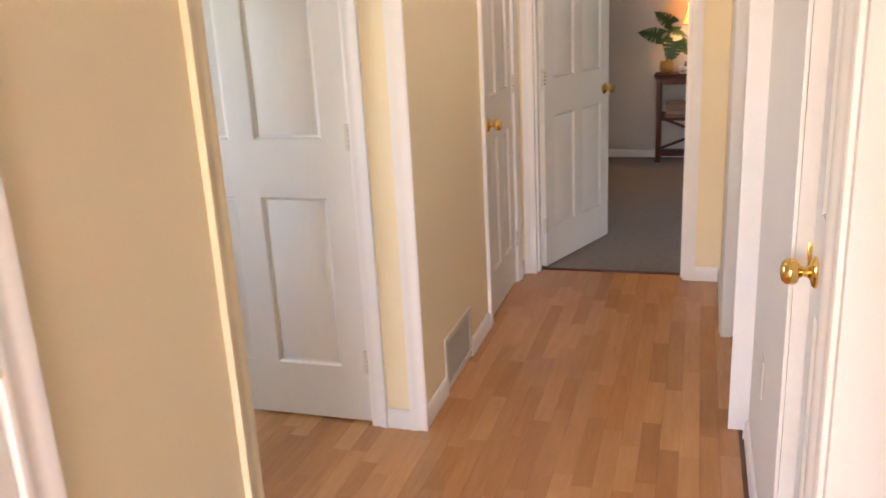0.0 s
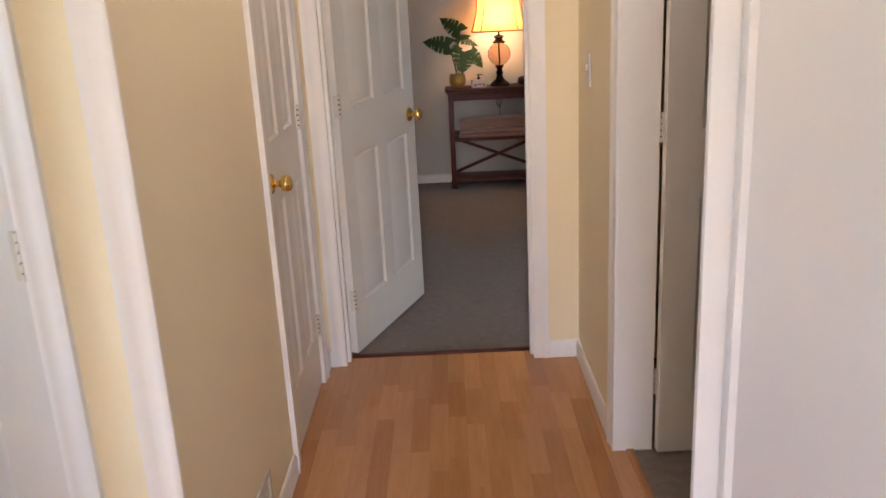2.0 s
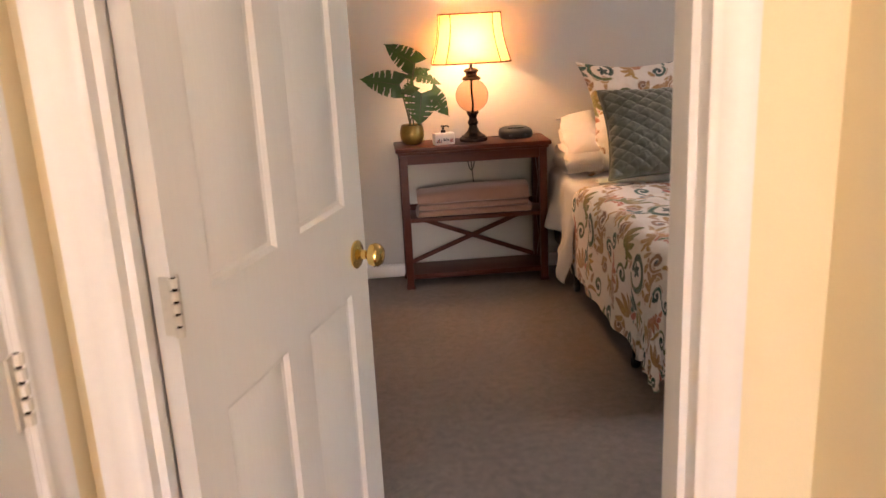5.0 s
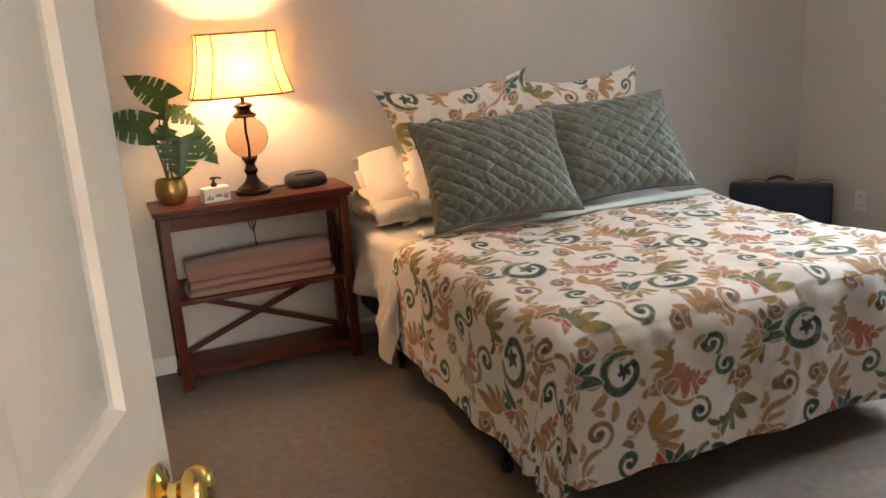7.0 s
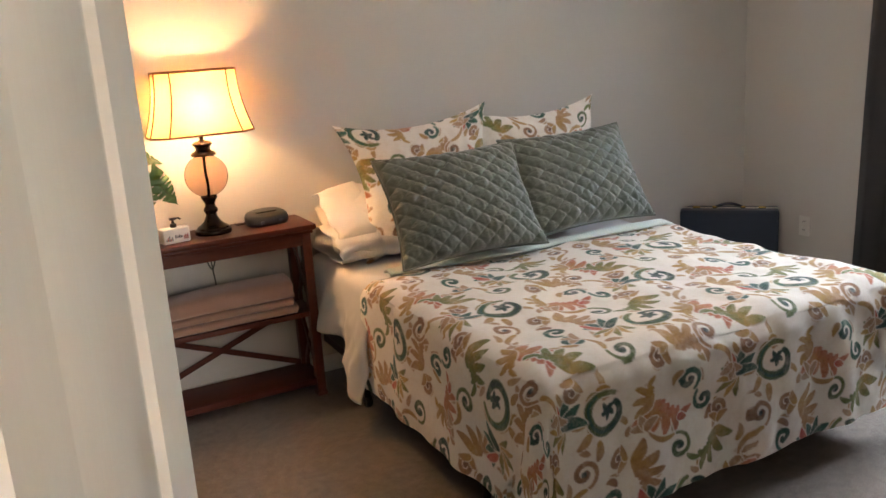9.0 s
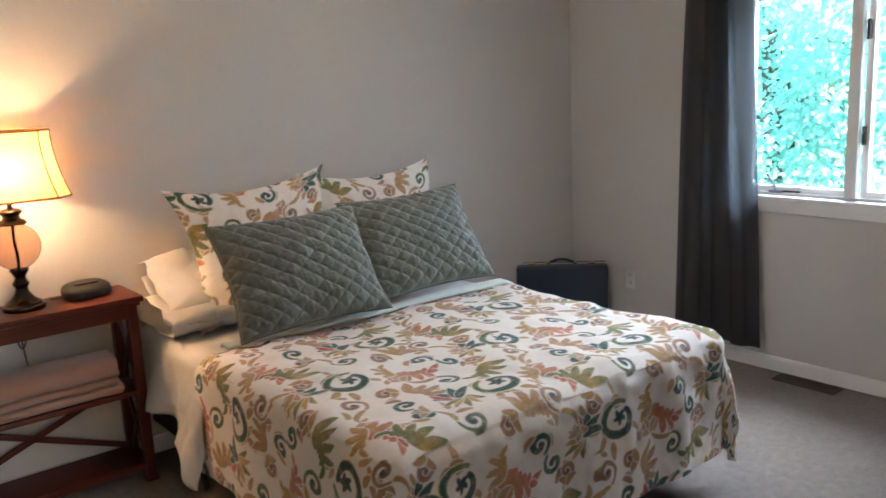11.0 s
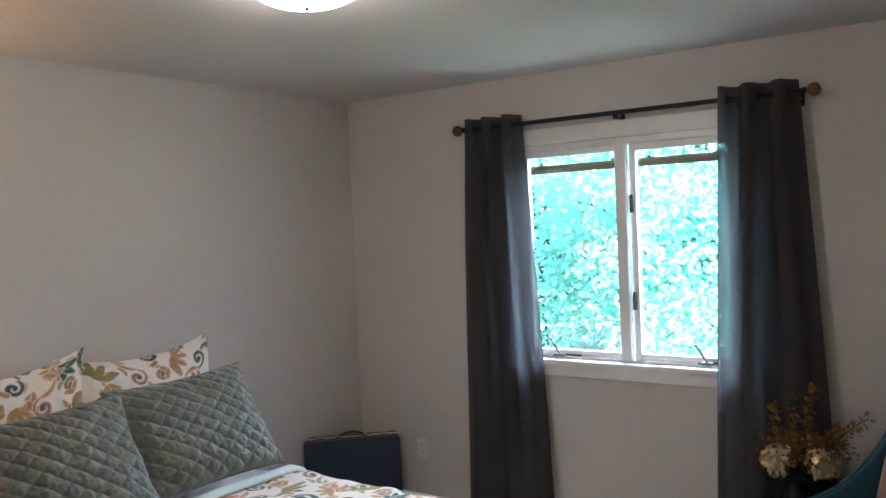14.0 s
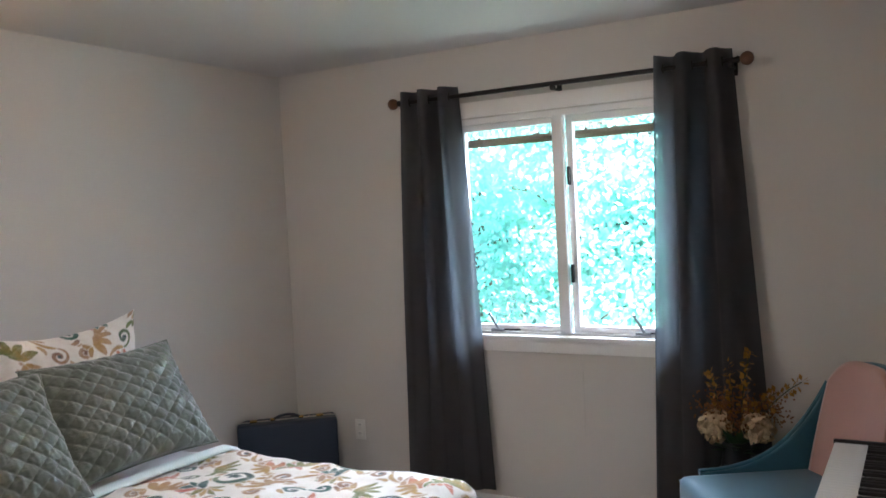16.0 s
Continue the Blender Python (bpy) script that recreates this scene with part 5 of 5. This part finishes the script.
def plant():
    cx, cy = 0.175, 3.335
    p = thing("potted_plant", "artificial monstera in a small ribbed gold pot", "plant", m=Matrix.Translation((cx, cy, TZ)))
    bm = bmesh.new()
    prof = ((0.036, 0.0), (0.050, 0.010), (0.062, 0.035), (0.064, 0.060), (0.060, 0.085), (0.056, 0.100), (0.054, 0.104), (0.049, 0.104), (0.049, 0.090), (0.0, 0.090))
    n = 56
    rings = []
    for r, z in prof:
        rings.append([bm.verts.new((0, 0, z))] if r == 0 else [bm.verts.new(((r + (0.0014 if k % 2 else -0.0005) * (z < 0.1)) * math.cos(2 * math.pi * k / n), (r + (0.0014 if k % 2 else -0.0005) * (z < 0.1)) * math.sin(2 * math.pi * k / n), z)) for k in range(n)])
    for a, b in zip(rings, rings[1:]):
        for k in range(n):
            bm.faces.new(list(dict.fromkeys((a[k], a[(k + 1) % n], b[(k + 1) % len(b)], b[k % len(b)]))))
    bm.faces.new(rings[0])
    part("pot", bm, M["gold_pot"], p, "ribbed aged gold pot", sharp=60)
    part("moss", lathe(((0, 0.092), (0.030, 0.097), (0.047, 0.093)), n=20), M["soil"], p)
    crown = Vector((0, 0, 0.095))
    # stem end and tip of each blade, its width and the way its face looks
    for k, (end, tip, wd, face, dr) in enumerate((
        ((0.035, -0.01, 0.425), (-0.128, -0.03, 0.535), 0.135, (-0.10, -0.80, -0.30), 0.06),
        ((-0.055, -0.03, 0.320), (-0.265, -0.05, 0.372), 0.150, (-0.05, -0.85, 0.45), 0.08),
        ((0.020, 0.02, 0.372), (0.185, 0.00, 0.325), 0.105, (0.15, -0.55, 0.75), 0.14),
        ((0.060, -0.06, 0.275), (0.035, -0.085, 0.100), 0.175, (0.05, -0.95, 0.25), 0.05),
        ((0.112, -0.02, 0.268), (0.212, -0.03, 0.140), 0.112, (0.30, -0.90, 0.25), 0.10),
        ((0.000, 0.04, 0.372), (0.125, 0.05, 0.405), 0.090, (0.0, -0.45, 0.85), 0.15),
        ((0.022, -0.05, 0.315), (-0.058, -0.075, 0.278), 0.075, (0.0, -0.75, 0.60), 0.08),
    )):
        end, tip = Vector(end), Vector(tip)
        ln = (tip - end).length
        yv = (tip - end).normalized()
        xv = yv.cross(Vector(face)).normalized()
        zv = xv.cross(yv)
        leaf = part("leaf", leaf_mesh(ln, wd, dr, seed=k), M["leaf"], p, sharp=60)
        leaf.matrix_basis = Matrix(((xv.x, yv.x, zv.x, end.x), (xv.y, yv.y, zv.y, end.y), (xv.z, yv.z, zv.z, end.z), (0, 0, 0, 1)))
        pts = [crown + Vector((0.012 * math.cos(k * 2.1), 0.012 * math.sin(k * 2.1), 0)) * (1 - t) + (end - crown) * t + Vector((-end.x * 0.8 - 0.03, 0, 0)) * t * (1 - t) for t in [j / 8 for j in range(9)]]
        part("stem", tube(pts, 0.0045 if k < 2 else 0.003, 8), M["stem"], p)
        mid = [leaf.matrix_basis @ Vector((0, s * ln, -dr * ln * s * s + 0.001)) for s in [j / 8 * 0.92 for j in range(9)]]
        part("midrib", tube(mid, [0.0022 * (1 - j / 11) for j in range(9)], 6), M["stem"], p)


plant()


def soap_dispenser():
    d = thing("soap_dispenser", "white rectangular ceramic soap dispenser with black pump", "soap dispenser", m=pose(0.338, 3.255, TZ, 0, 0, 12))
    part("bottle", box(-0.056, 0.056, -0.026, 0.026, 0, 0.062, 0.006, segs=3), M["plate"], d, "white ceramic bottle")
    part("pump_collar", lathe(((0, 0.0622), (0.013, 0.0622), (0.013, 0.076), (0.006, 0.078), (0.005, 0.092), (0, 0.092)), n=18), M["black"], d)
    bm = box(-0.012, 0.012, -0.009, 0.009, 0.092, 0.101, 0.003)
    tube([(0.0, 0, 0.097), (0.022, -0.004, 0.097), (0.031, -0.006, 0.091)], 0.004, 8, bm)
    part("pump_head", bm, M["black"], d)
    for k in range(5):
        h = 0.010 + 0.012 * ((k * 7) % 3) / 2
        part("printed_flower", box(-0.046 + k * 0.006, -0.042 + k * 0.006, -0.0268, -0.0262, 0.012, 0.012 + h), M["ink_red"] if k % 2 else M["ink_dark"], d, smooth=False)
    for k in range(4):
        part("printed_bar", box(-0.008 + k * 0.008, -0.003 + k * 0.008, -0.0268, -0.0262, 0.020, 0.034 - 0.004 * (k % 2)), M["ink_dark"], d, "small dark lettering bar", smooth=False)
    for k in range(4):
        part("printed_flower", box(0.028 + k * 0.005, 0.0315 + k * 0.005, -0.0268, -0.0262, 0.012, 0.028 + 0.006 * (k % 2)), M["ink_red"], d, smooth=False)


soap_dispenser()


def alarm_clock():
    c = thing("alarm_clock", "low rounded black clock radio", "clock", m=pose(0.742, 3.335, TZ, 0, 0, 4))
    bm = bmesh.new()
    n = 40
    prof = ((0.84, 0.0), (0.95, 0.004), (1.0, 0.016), (0.99, 0.034), (0.94, 0.046), (0.78, 0.052), (0.0, 0.054))
    rings = []
    for r, z in prof:
        if r == 0:
            rings.append([bm.verts.new((0, 0, z))])
            continue
        row = []
        for k in range(n):
            a = 2 * math.pi * k / n
            ca, sa = math.cos(a), math.sin(a)
            e = (abs(ca) ** 3 + abs(sa) ** 3) ** (-1 / 3)
            row.append(bm.verts.new((0.092 * r * e * ca, 0.068 * r * e * sa, z * (1 + 0.18 * sa))))
        rings.append(row)
    for a, b in zip(rings, rings[1:]):
        for k in range(n):
            bm.faces.new(list(dict.fromkeys((a[k], a[(k + 1) % n], b[(k + 1) % len(b)], b[k % len(b)]))))
    bm.faces.new(rings[0])
    part("housing", bm, M["black"], c, sharp=50)
    part("button_bar", box(-0.045, 0.045, -0.012, 0.010, 0.0515, 0.057, 0.002), M["iron"], c)
    part("display", box(-0.050, 0.050, -0.0665, -0.063, 0.012, 0.026, 0.001), M["ink_dark"], c)
    part("cord", tube([(-0.088, 0.02, 0.012), (-0.106, 0.03, 0.008), (-0.118, 0.055, 0.005), (-0.110, 0.10, 0.004)], 0.0022, 6), M["black"], c)


alarm_clock()


def folded_blanket():
    b = thing("folded_blanket", "dusty pink wool blanket folded on the table shelf", "blanket")
    x0, x1, y0, y1, z0 = 0.178, 0.795, 3.195, 3.400, 0.3975
    for k, (th, ins) in enumerate(((0.038, 0.0), (0.034, 0.010), (0.056, 0.004))):
        zb = z0 + sum((0.038, 0.034, 0.056)[:k]) * 0.96

        def place(u, v, zb=zb, th=th, ins=ins, k=k):
            a = 2 * math.pi * v
            cy, hy = (y0 + y1) / 2, (y1 - y0) / 2 - ins * 0.5
            e = (abs(math.cos(a)) ** 5 + abs(math.sin(a)) ** 5) ** (-1 / 5)
            x = x0 + ins + (x1 - x0 - 2 * ins) * u
            w = 0.003 * math.sin(x * 13 + k) + 0.004 * noise.noise(Vector((x * 9, v * 3, k)))
            rise = 0.010 * math.sin(math.pi * u) * k / 2 + (0.022 * (u - 0.2) if k == 2 else 0) + 0.012 * max(0, math.sin(a)) * (k == 2)
            return (x + 0.008 * math.sin(a + k), cy + e * math.cos(a) * hy + w - 0.002 * k, zb + th / 2 * (1 + e * math.sin(a)) + max(0, rise) * (0.5 + 0.5 * math.sin(a)) + 0.001)

        bm = grid(36, 28, place)
        bmesh.ops.remove_doubles(bm, verts=bm.verts, dist=0.0002)
        bmesh.ops.holes_fill(bm, edges=[e for e in bm.edges if e.is_boundary])
        part("fold", bm, M["blanket"], b, sharp=70)


folded_blanket()


# ---- suitcase in the corner ----
def suitcase():
    L, H, D = 0.54, 0.462, 0.15
    a = Vector((3.19, 3.40, 0))
    c = Vector((3.555, 3.02, 0))
    d = (c - a).normalized()
    mid = (a + c) / 2
    s = thing("suitcase", "navy blue hard-sided suitcase standing in the corner", "suitcase", m=Matrix.Translation(mid) @ Matrix.Rotation(math.atan2(d.y, d.x), 4, "Z"))
    part("shell", box(-L / 2, L / 2, -0.005, D * 0.56, 0.0, H, 0.022, segs=4), M["navy"], s)
    part("lid", box(-L / 2, L / 2, D * 0.56 + 0.004, D, 0.0, H, 0.022, segs=4), M["navy"], s)
    part("seam_band", box(-L / 2 - 0.001, L / 2 + 0.001, D * 0.56 - 0.004, D * 0.56 + 0.008, 0.004, H + 0.001, 0.002), M["steel"], s, "thin metal seam")
    part("handle", tube(arc((-0.075, D * 0.5, H + 0.004), (0.075, D * 0.5, H + 0.004), (0, 0, 0.022), 12), 0.008, 10), M["navy"], s)
    for x in (-0.078, 0.078):
        part("handle_mount", box(x - 0.012, x + 0.012, D * 0.5 - 0.012, D * 0.5 + 0.012, H - 0.001, H + 0.012, 0.003), M["brass"], s)
    for x in (-0.18, 0.18):
        part("latch", box(x - 0.020, x + 0.020, D * 0.5 - 0.016, D * 0.5 + 0.02, H - 0.002, H + 0.009, 0.003), M["brass"], s, "worn brass latch")


suitcase()


# ---- ceiling lights ----
def dome_light(name, label, x, y, r=0.165):
    d = thing(name, label, "ceiling light", m=Matrix.Translation((x, y, CEIL)))
    part("canopy", lathe(((0, 0), (r * 1.02, 0), (r * 1.02, -0.010), (r * 0.98, -0.016), (0, -0.016)), n=48), M["plate"], d)
    g = part("diffuser", lathe([(r * math.cos(k * math.pi / 20), -0.016 - 0.056 * math.sin(k * math.pi / 20)) for k in range(10)] + [(0, -0.072)], n=48), M["dome"], d, "glowing opal glass bowl")
    g.visible_shadow = False
    part("finial", lathe(((0, -0.070), (0.007, -0.072), (0.008, -0.078), (0.004, -0.084), (0, -0.085)), n=14), M["bronze"], d, "small dark finial")
    return d


dome_light("ceiling_light", "lit opal glass dome light on the bedroom ceiling", 1.785, 1.90)
dome_light("hall_ceiling_light", "lit opal glass dome light on the hall ceiling", 0.07, -1.35, 0.14)


# ---- chair, flowers, piano ----
def armchair():
    c = thing("accent_chair", "teal velvet accent chair with blush pink inner back", "chair", m=pose(3.115, 0.677, 0, 0, 0, 32))
    # local +y is the chair's front
    part("seat", box(-0.27, 0.27, -0.30, 0.28, 0.33, 0.475, 0.045, segs=4), M["teal"], c, "boxed teal seat cushion")
    for z in (0.452, 0.352):
        pts = [(-0.262, 0.272, z), (0.262, 0.272, z), (0.266, -0.2, z)]
        part("piping", tube([(-0.266, -0.2, z)] + pts, 0.005, 6), M["teal"], c)
    part("seat_frame", box(-0.255, 0.255, -0.30, 0.262, 0.25, 0.329, 0.012), M["teal"], c)

    def back(off, lift):
        def place(u, v):
            x = (u - 0.5) * 0.47 * (1 - 0.08 * v * v)
            top = 0.92 - 0.10 * abs(2 * u - 1) ** 3.5
            z = 0.36 + (top - 0.36) * v
            y = -0.305 - 0.105 * v + 0.045 * (2 * u - 1) ** 2 + off + 0.018 * math.sin(math.pi * u) * math.sin(math.pi * v) * lift
            return (x, y, z)
        return place

    inner = part("inner_back", grid(30, 24, back(0.03, 1.5)), M["pink"], c, "blush pink padded inner back", sharp=180)
    inner.modifiers.new("pad", "SOLIDIFY").thickness = 0.028
    outer = part("outer_back", grid(30, 24, back(-0.008, -1)), M["teal"], c, "teal outer back", sharp=180)
    outer.modifiers.new("pad", "SOLIDIFY").thickness = 0.03
    for s in (-1, 1):
        def place(u, v, s=s):
            y = -0.27 + 0.46 * u
            top = 0.478 + 0.33 * (1 - u) ** 2.9
            return (s * (0.275 + 0.012 * math.sin(math.pi * u)), y - 0.07 * (1 - u) * v, 0.40 + (top - 0.40) * v)
        arm = part("arm", grid(20, 10, place), M["teal"], c, "sloping teal arm", sharp=180)
        arm.modifiers.new("pad", "SOLIDIFY").thickness = 0.022
        part("arm_piping", tube([place(k / 12, 1.0) for k in range(13)], 0.011, 10), M["teal"], c)
    for x in (-0.21, 0.21):
        for y in (-0.25, 0.22):
            part("leg", lathe(((0, 0), (0.012, 0), (0.020, 0.25), (0, 0.25)), Matrix.Translation((x, y, 0)), 14), M["cherry"], c)


armchair()


def flower_arrangement():
    cx, cy = 3.60, 0.905
    f = thing("flower_arrangement", "artificial cream hydrangeas and ochre sprays in a dark floor vase", "flowers", m=Matrix.Translation((cx, cy, 0)))
    part("vase", lathe(((0, 0), (0.065, 0), (0.075, 0.02), (0.088, 0.20), (0.078, 0.36), (0.060, 0.46), (0.062, 0.50), (0.070, 0.52), (0.062, 0.52), (0.052, 0.47), (0, 0.45)), n=32), M["black"], f, "glossy dark vase")
    rnd = random.Random(5)

    def petals(name, centre, radius, count, size, material):
        bm = bmesh.new()
        for _ in range(count):
            d = Vector((rnd.gauss(0, 1), rnd.gauss(0, 1), rnd.gauss(0, 1))).normalized()
            p = Vector(centre) + d * radius * rnd.uniform(0.66, 1.22)
            d = (d + Vector((rnd.gauss(0, 0.5), rnd.gauss(0, 0.5), rnd.gauss(0, 0.5)))).normalized()
            t = d.cross(Vector((rnd.random(), rnd.random(), 0.3))).normalized() * size * rnd.uniform(0.7, 1.2)
            b = d.cross(t).normalized() * size * rnd.uniform(0.7, 1.2)
            k = d * size * 0.35
            bm.faces.new([bm.verts.new(q) for q in (p - t + k, p - b * 0.9, p + t + k)])
            bm.faces.new([bm.verts.new(q) for q in (p - t + k, p + b * 0.9 + k, p + t + k)])
        return tagged(part(name, bm, material, f, smooth=False), kind="stuff")

    for c in ((-0.03, 0.085, 0.585), (-0.03, -0.095, 0.588)):
        petals("hydrangea_head", c, 0.058, 190, 0.017, M["cream_petal"])
        petals("hydrangea_core", c, 0.040, 60, 0.016, M["cream_petal"])
        part("flower_stem", tube([(0, 0, 0.46), (c[0] * 0.6, c[1] * 0.6, 0.52), c], 0.003, 6), M["stem"], f)
    for k, (a, b) in enumerate((((0.0, -0.02, 0.50), (-0.02, -0.07, 0.90)), ((0, -0.03, 0.5), (-0.02, -0.27, 0.79)), ((0, 0.03, 0.5), (0.0, 0.10, 0.80)), ((0, 0, 0.5), (0.03, 0.02, 0.84)), ((0, 0, 0.5), (-0.03, -0.17, 0.74)))):
        pts = arc(a, b, (0.0, 0.01, 0.03), 14)
        part("spray_stem", tube(pts, 0.0022, 6), M["stem"], f)
        bm = bmesh.new()
        for q in pts[4:]:
            for _ in range(5):
                d = Vector((rnd.gauss(0, 1), rnd.gauss(0, 1), rnd.gauss(0.5, 1))).normalized()
                t = d.cross(Vector((0.2, 0.5, 0.8))).normalized() * 0.010
                p = q + d * 0.007
                bm.faces.new([bm.verts.new(v) for v in (p, p + d * 0.016 + t, p + d * 0.030, p + d * 0.016 - t)])
        tagged(part("spray", bm, M["ochre_petal"], f, "small ochre blossoms", smooth=False), kind="stuff")
    for c, n in (((0.0, 0.05, 0.67), 150), ((-0.01, -0.06, 0.67), 150), ((0.0, -0.15, 0.66), 110), ((-0.03, 0.0, 0.60), 110), ((0.0, 0.11, 0.64), 70)):
        bm = bmesh.new()
        for _ in range(n):
            p = Vector(c) + Vector((rnd.gauss(0, 0.03), rnd.gauss(0, 0.035), rnd.gauss(0, 0.035)))
            bmesh.ops.create_icosphere(bm, subdivisions=1, radius=0.005, matrix=Matrix.Translation(p))
        tagged(part("berry_cluster", bm, M["rust_berry"], f, "rust brown berries"), kind="stuff")
    bm = bmesh.new()
    for _ in range(46):
        a = rnd.uniform(0, 6.28)
        e = Vector((0.10 * math.cos(a), 0.12 * math.sin(a), rnd.uniform(0.48, 0.60)))
        t = Vector((-math.sin(a), math.cos(a), 0)) * 0.018
        s = Vector((0, 0, 0.48))
        bm.faces.new([bm.verts.new(v) for v in (s, s.lerp(e, 0.6) + t, e, s.lerp(e, 0.6) - t)])
    tagged(part("foliage", bm, M["leaf"], f, smooth=False), kind="stuff")


flower_arrangement()


def digital_piano():
    x0, x1, y0, y1, z = 1.62, 2.872, 0.10, 0.458, 0.75
    p = thing("digital_piano", "black digital piano with white keys on a folding stand", "piano")
    part("case", box(x0, x1, y0, y1 - 0.006, z - 0.085, z - 0.022, 0.008), M["black"], p)
    part("control_panel", box(x0, x1, y0, y0 + 0.155, z - 0.022, z + 0.022, 0.006), M["black"], p)
    for a, b in ((x0, x0 + 0.014), (x1 - 0.014, x1)):
        part("cheek", box(a, b, y0 + 0.155, y1, z - 0.022, z + 0.010, 0.004), M["black"], p)
    n = 52
    w = (x1 - x0 - 0.028) / n
    for k in range(n):
        a = x0 + 0.014 + k * w
        part("white_key", box(a + 0.0006, a + w - 0.0006, y0 + 0.156, y1 - 0.004, z - 0.021, z, 0.0008), M["keys_white"], p, smooth=False)
        if k % 7 not in (1, 4) and k < n - 1:
            part("black_key", box(a + w - 0.006, a + w + 0.006, y0 + 0.157, y0 + 0.255, z + 0.0004, z + 0.011, 0.0015), M["black"], p, smooth=False)
    for x in (x0 + 0.25, x1 - 0.25):
        part("stand_leg", beam((x, y0 + 0.02, 0.012), (x, y1 - 0.03, z - 0.086), 0.028, 0.028), M["iron"], p)
        part("stand_leg", beam((x + 0.03, y1 - 0.02, 0.012), (x + 0.03, y0 + 0.03, z - 0.086), 0.028, 0.028), M["iron"], p)
        for y in (y0 + 0.02, y1 - 0.02):
            part("stand_foot", box(x - 0.03, x + 0.06, y - 0.015, y + 0.015, 0.0, 0.022, 0.005), M["black"], p)
    part("music_rest", box(x0 + 0.4, x1 - 0.4, y0 + 0.01, y0 + 0.02, z + 0.022, z + 0.13, 0.003), M["black"], p)


digital_piano()


# ---- outside ----
tagged(part("ground", grid(40, 40, lambda u, v: (3.9 + 120 * u * u, -90 + 180 * v, -0.75 + 0.6 * noise.noise(Vector((u * 20, v * 30, 0))) * min(1, u * 8))), M["lawn"], sharp=180), "garden lawn outside the window", "lawn", kind="structure")
tagged(part("ground", box(-60, 3.9, -90, 90, -0.9, -0.76), M["lawn"], smooth=False), "ground round the house", "lawn", kind="structure")


def tree(x, y, h, r, seed, leaves=34000):
    rnd = random.Random(seed)
    rs = np.random.RandomState(seed)
    t = thing("tree", "leafy broadleaf tree in bright daylight outside the window", "tree", "garden trees", m=Matrix.Translation((x, y, -0.8)))
    part("trunk", tube([(0, 0, 0), (0.05, 0.03, h * 0.3), (-0.04, 0.06, h * 0.6), (0.05, 0, h * 0.92)], [0.16, 0.13, 0.08, 0.02], 10), M["bark"], t)
    tips = []
    for k in range(16):
        a = k * 2.4 + rnd.random()
        z0 = h * (0.16 + 0.045 * k)
        e = Vector((math.cos(a) * r * rnd.uniform(0.6, 1.0), math.sin(a) * r * rnd.uniform(0.6, 1.0), z0 + rnd.uniform(-0.1, 0.25) * r))
        pts = arc((0, 0, z0), e, (0, 0, 0.12 * r), 6)
        part("limb", tube(pts, [0.05 * (1 - j / 7) for j in range(7)], 6), M["bark"], t)
        tips += pts[2:]
    c = np.array([tuple(tips[i]) for i in rs.randint(0, len(tips), leaves // 26)]) + rs.normal(0, 0.26, (leaves // 26, 3))
    p = np.repeat(c, 26, 0) + rs.normal(0, 0.17, (len(c) * 26, 3))
    n = len(p)
    d = rs.normal(0, 1, (n, 3)) + (0, 0, -0.3)
    d /= np.linalg.norm(d, axis=1)[:, None]
    s = np.cross(d, rs.normal(0, 1, (n, 3)))
    s /= np.linalg.norm(s, axis=1)[:, None]
    ln = rs.uniform(0.05, 0.105, (n, 1))
    v = np.stack([p, p + d * ln * 0.5 + s * ln * 0.36, p + d * ln, p + d * ln * 0.5 - s * ln * 0.36], 1).reshape(-1, 3)
    me = bpy.data.meshes.new("crown")
    me.from_pydata(v.tolist(), [], np.arange(4 * n).reshape(-1, 4).tolist())
    me.materials.append(M["tree_leaf"])
    ob = new("crown", me)
    ob.parent = t
    return t


for x, y, h, r, sd in ((9.0, 2.6, 4.6, 1.7, 1), (9.6, 5.4, 5.2, 1.9, 2), (12.5, 3.6, 6.5, 2.4, 3), (12.8, 7.2, 6.8, 2.5, 4), (16.5, 5.4, 8.0, 3.2, 5), (16.0, 9.8, 8.0, 3.2, 6), (11.0, 0.6, 5.5, 2.0, 7)):
    tree(x, y, h, r, sd)


# ---- laminate staves ----
def staves():
    sw, gap = 0.0655, 0.0003
    rnd = random.Random(11)
    kinds = {}
    for ln in (0.28, 0.34, 0.40, 0.46):
        me = bpy.data.meshes.new("stave")
        bm = box(-sw / 2 + gap / 2, sw / 2 - gap / 2, -ln / 2 + gap / 2, ln / 2 - gap / 2, -0.006, 0.0)
        top = [e for e in bm.edges if all(v.co.z > -0.001 for v in e.verts)]
        bmesh.ops.bevel(bm, geom=top, offset=0.0003, segments=1, affect="EDGES")
        bm.to_mesh(me)
        bm.free()
        me.materials.append(M["laminate"])
        kinds[ln] = me
    cols = int((XF + 0.05 + 1.65) / sw)
    for c in range(cols):
        x = XF + 0.035 - (c + 0.5) * sw
        y = -0.021
        while y > -2.95:
            ln = rnd.choice((0.28, 0.34, 0.40, 0.46))
            if y == -0.021:
                ln = (0.28, 0.34, 0.40, 0.46)[(c * 3) % 4]
            yc = y - ln / 2
            y -= ln
            if x < XL - 0.03 and not (-3.2 < yc < -1.7 and x > -1.55):
                continue
            ob = new("plank", kinds[ln])
            ob.location = (x, yc, 0.0)
            ob.parent = floor


    part("laminate_rest", box(-2.3, XF + 0.035, -7.38, -3.5, -0.0055, -0.001), M["laminate"], floor, smooth=False)


staves()
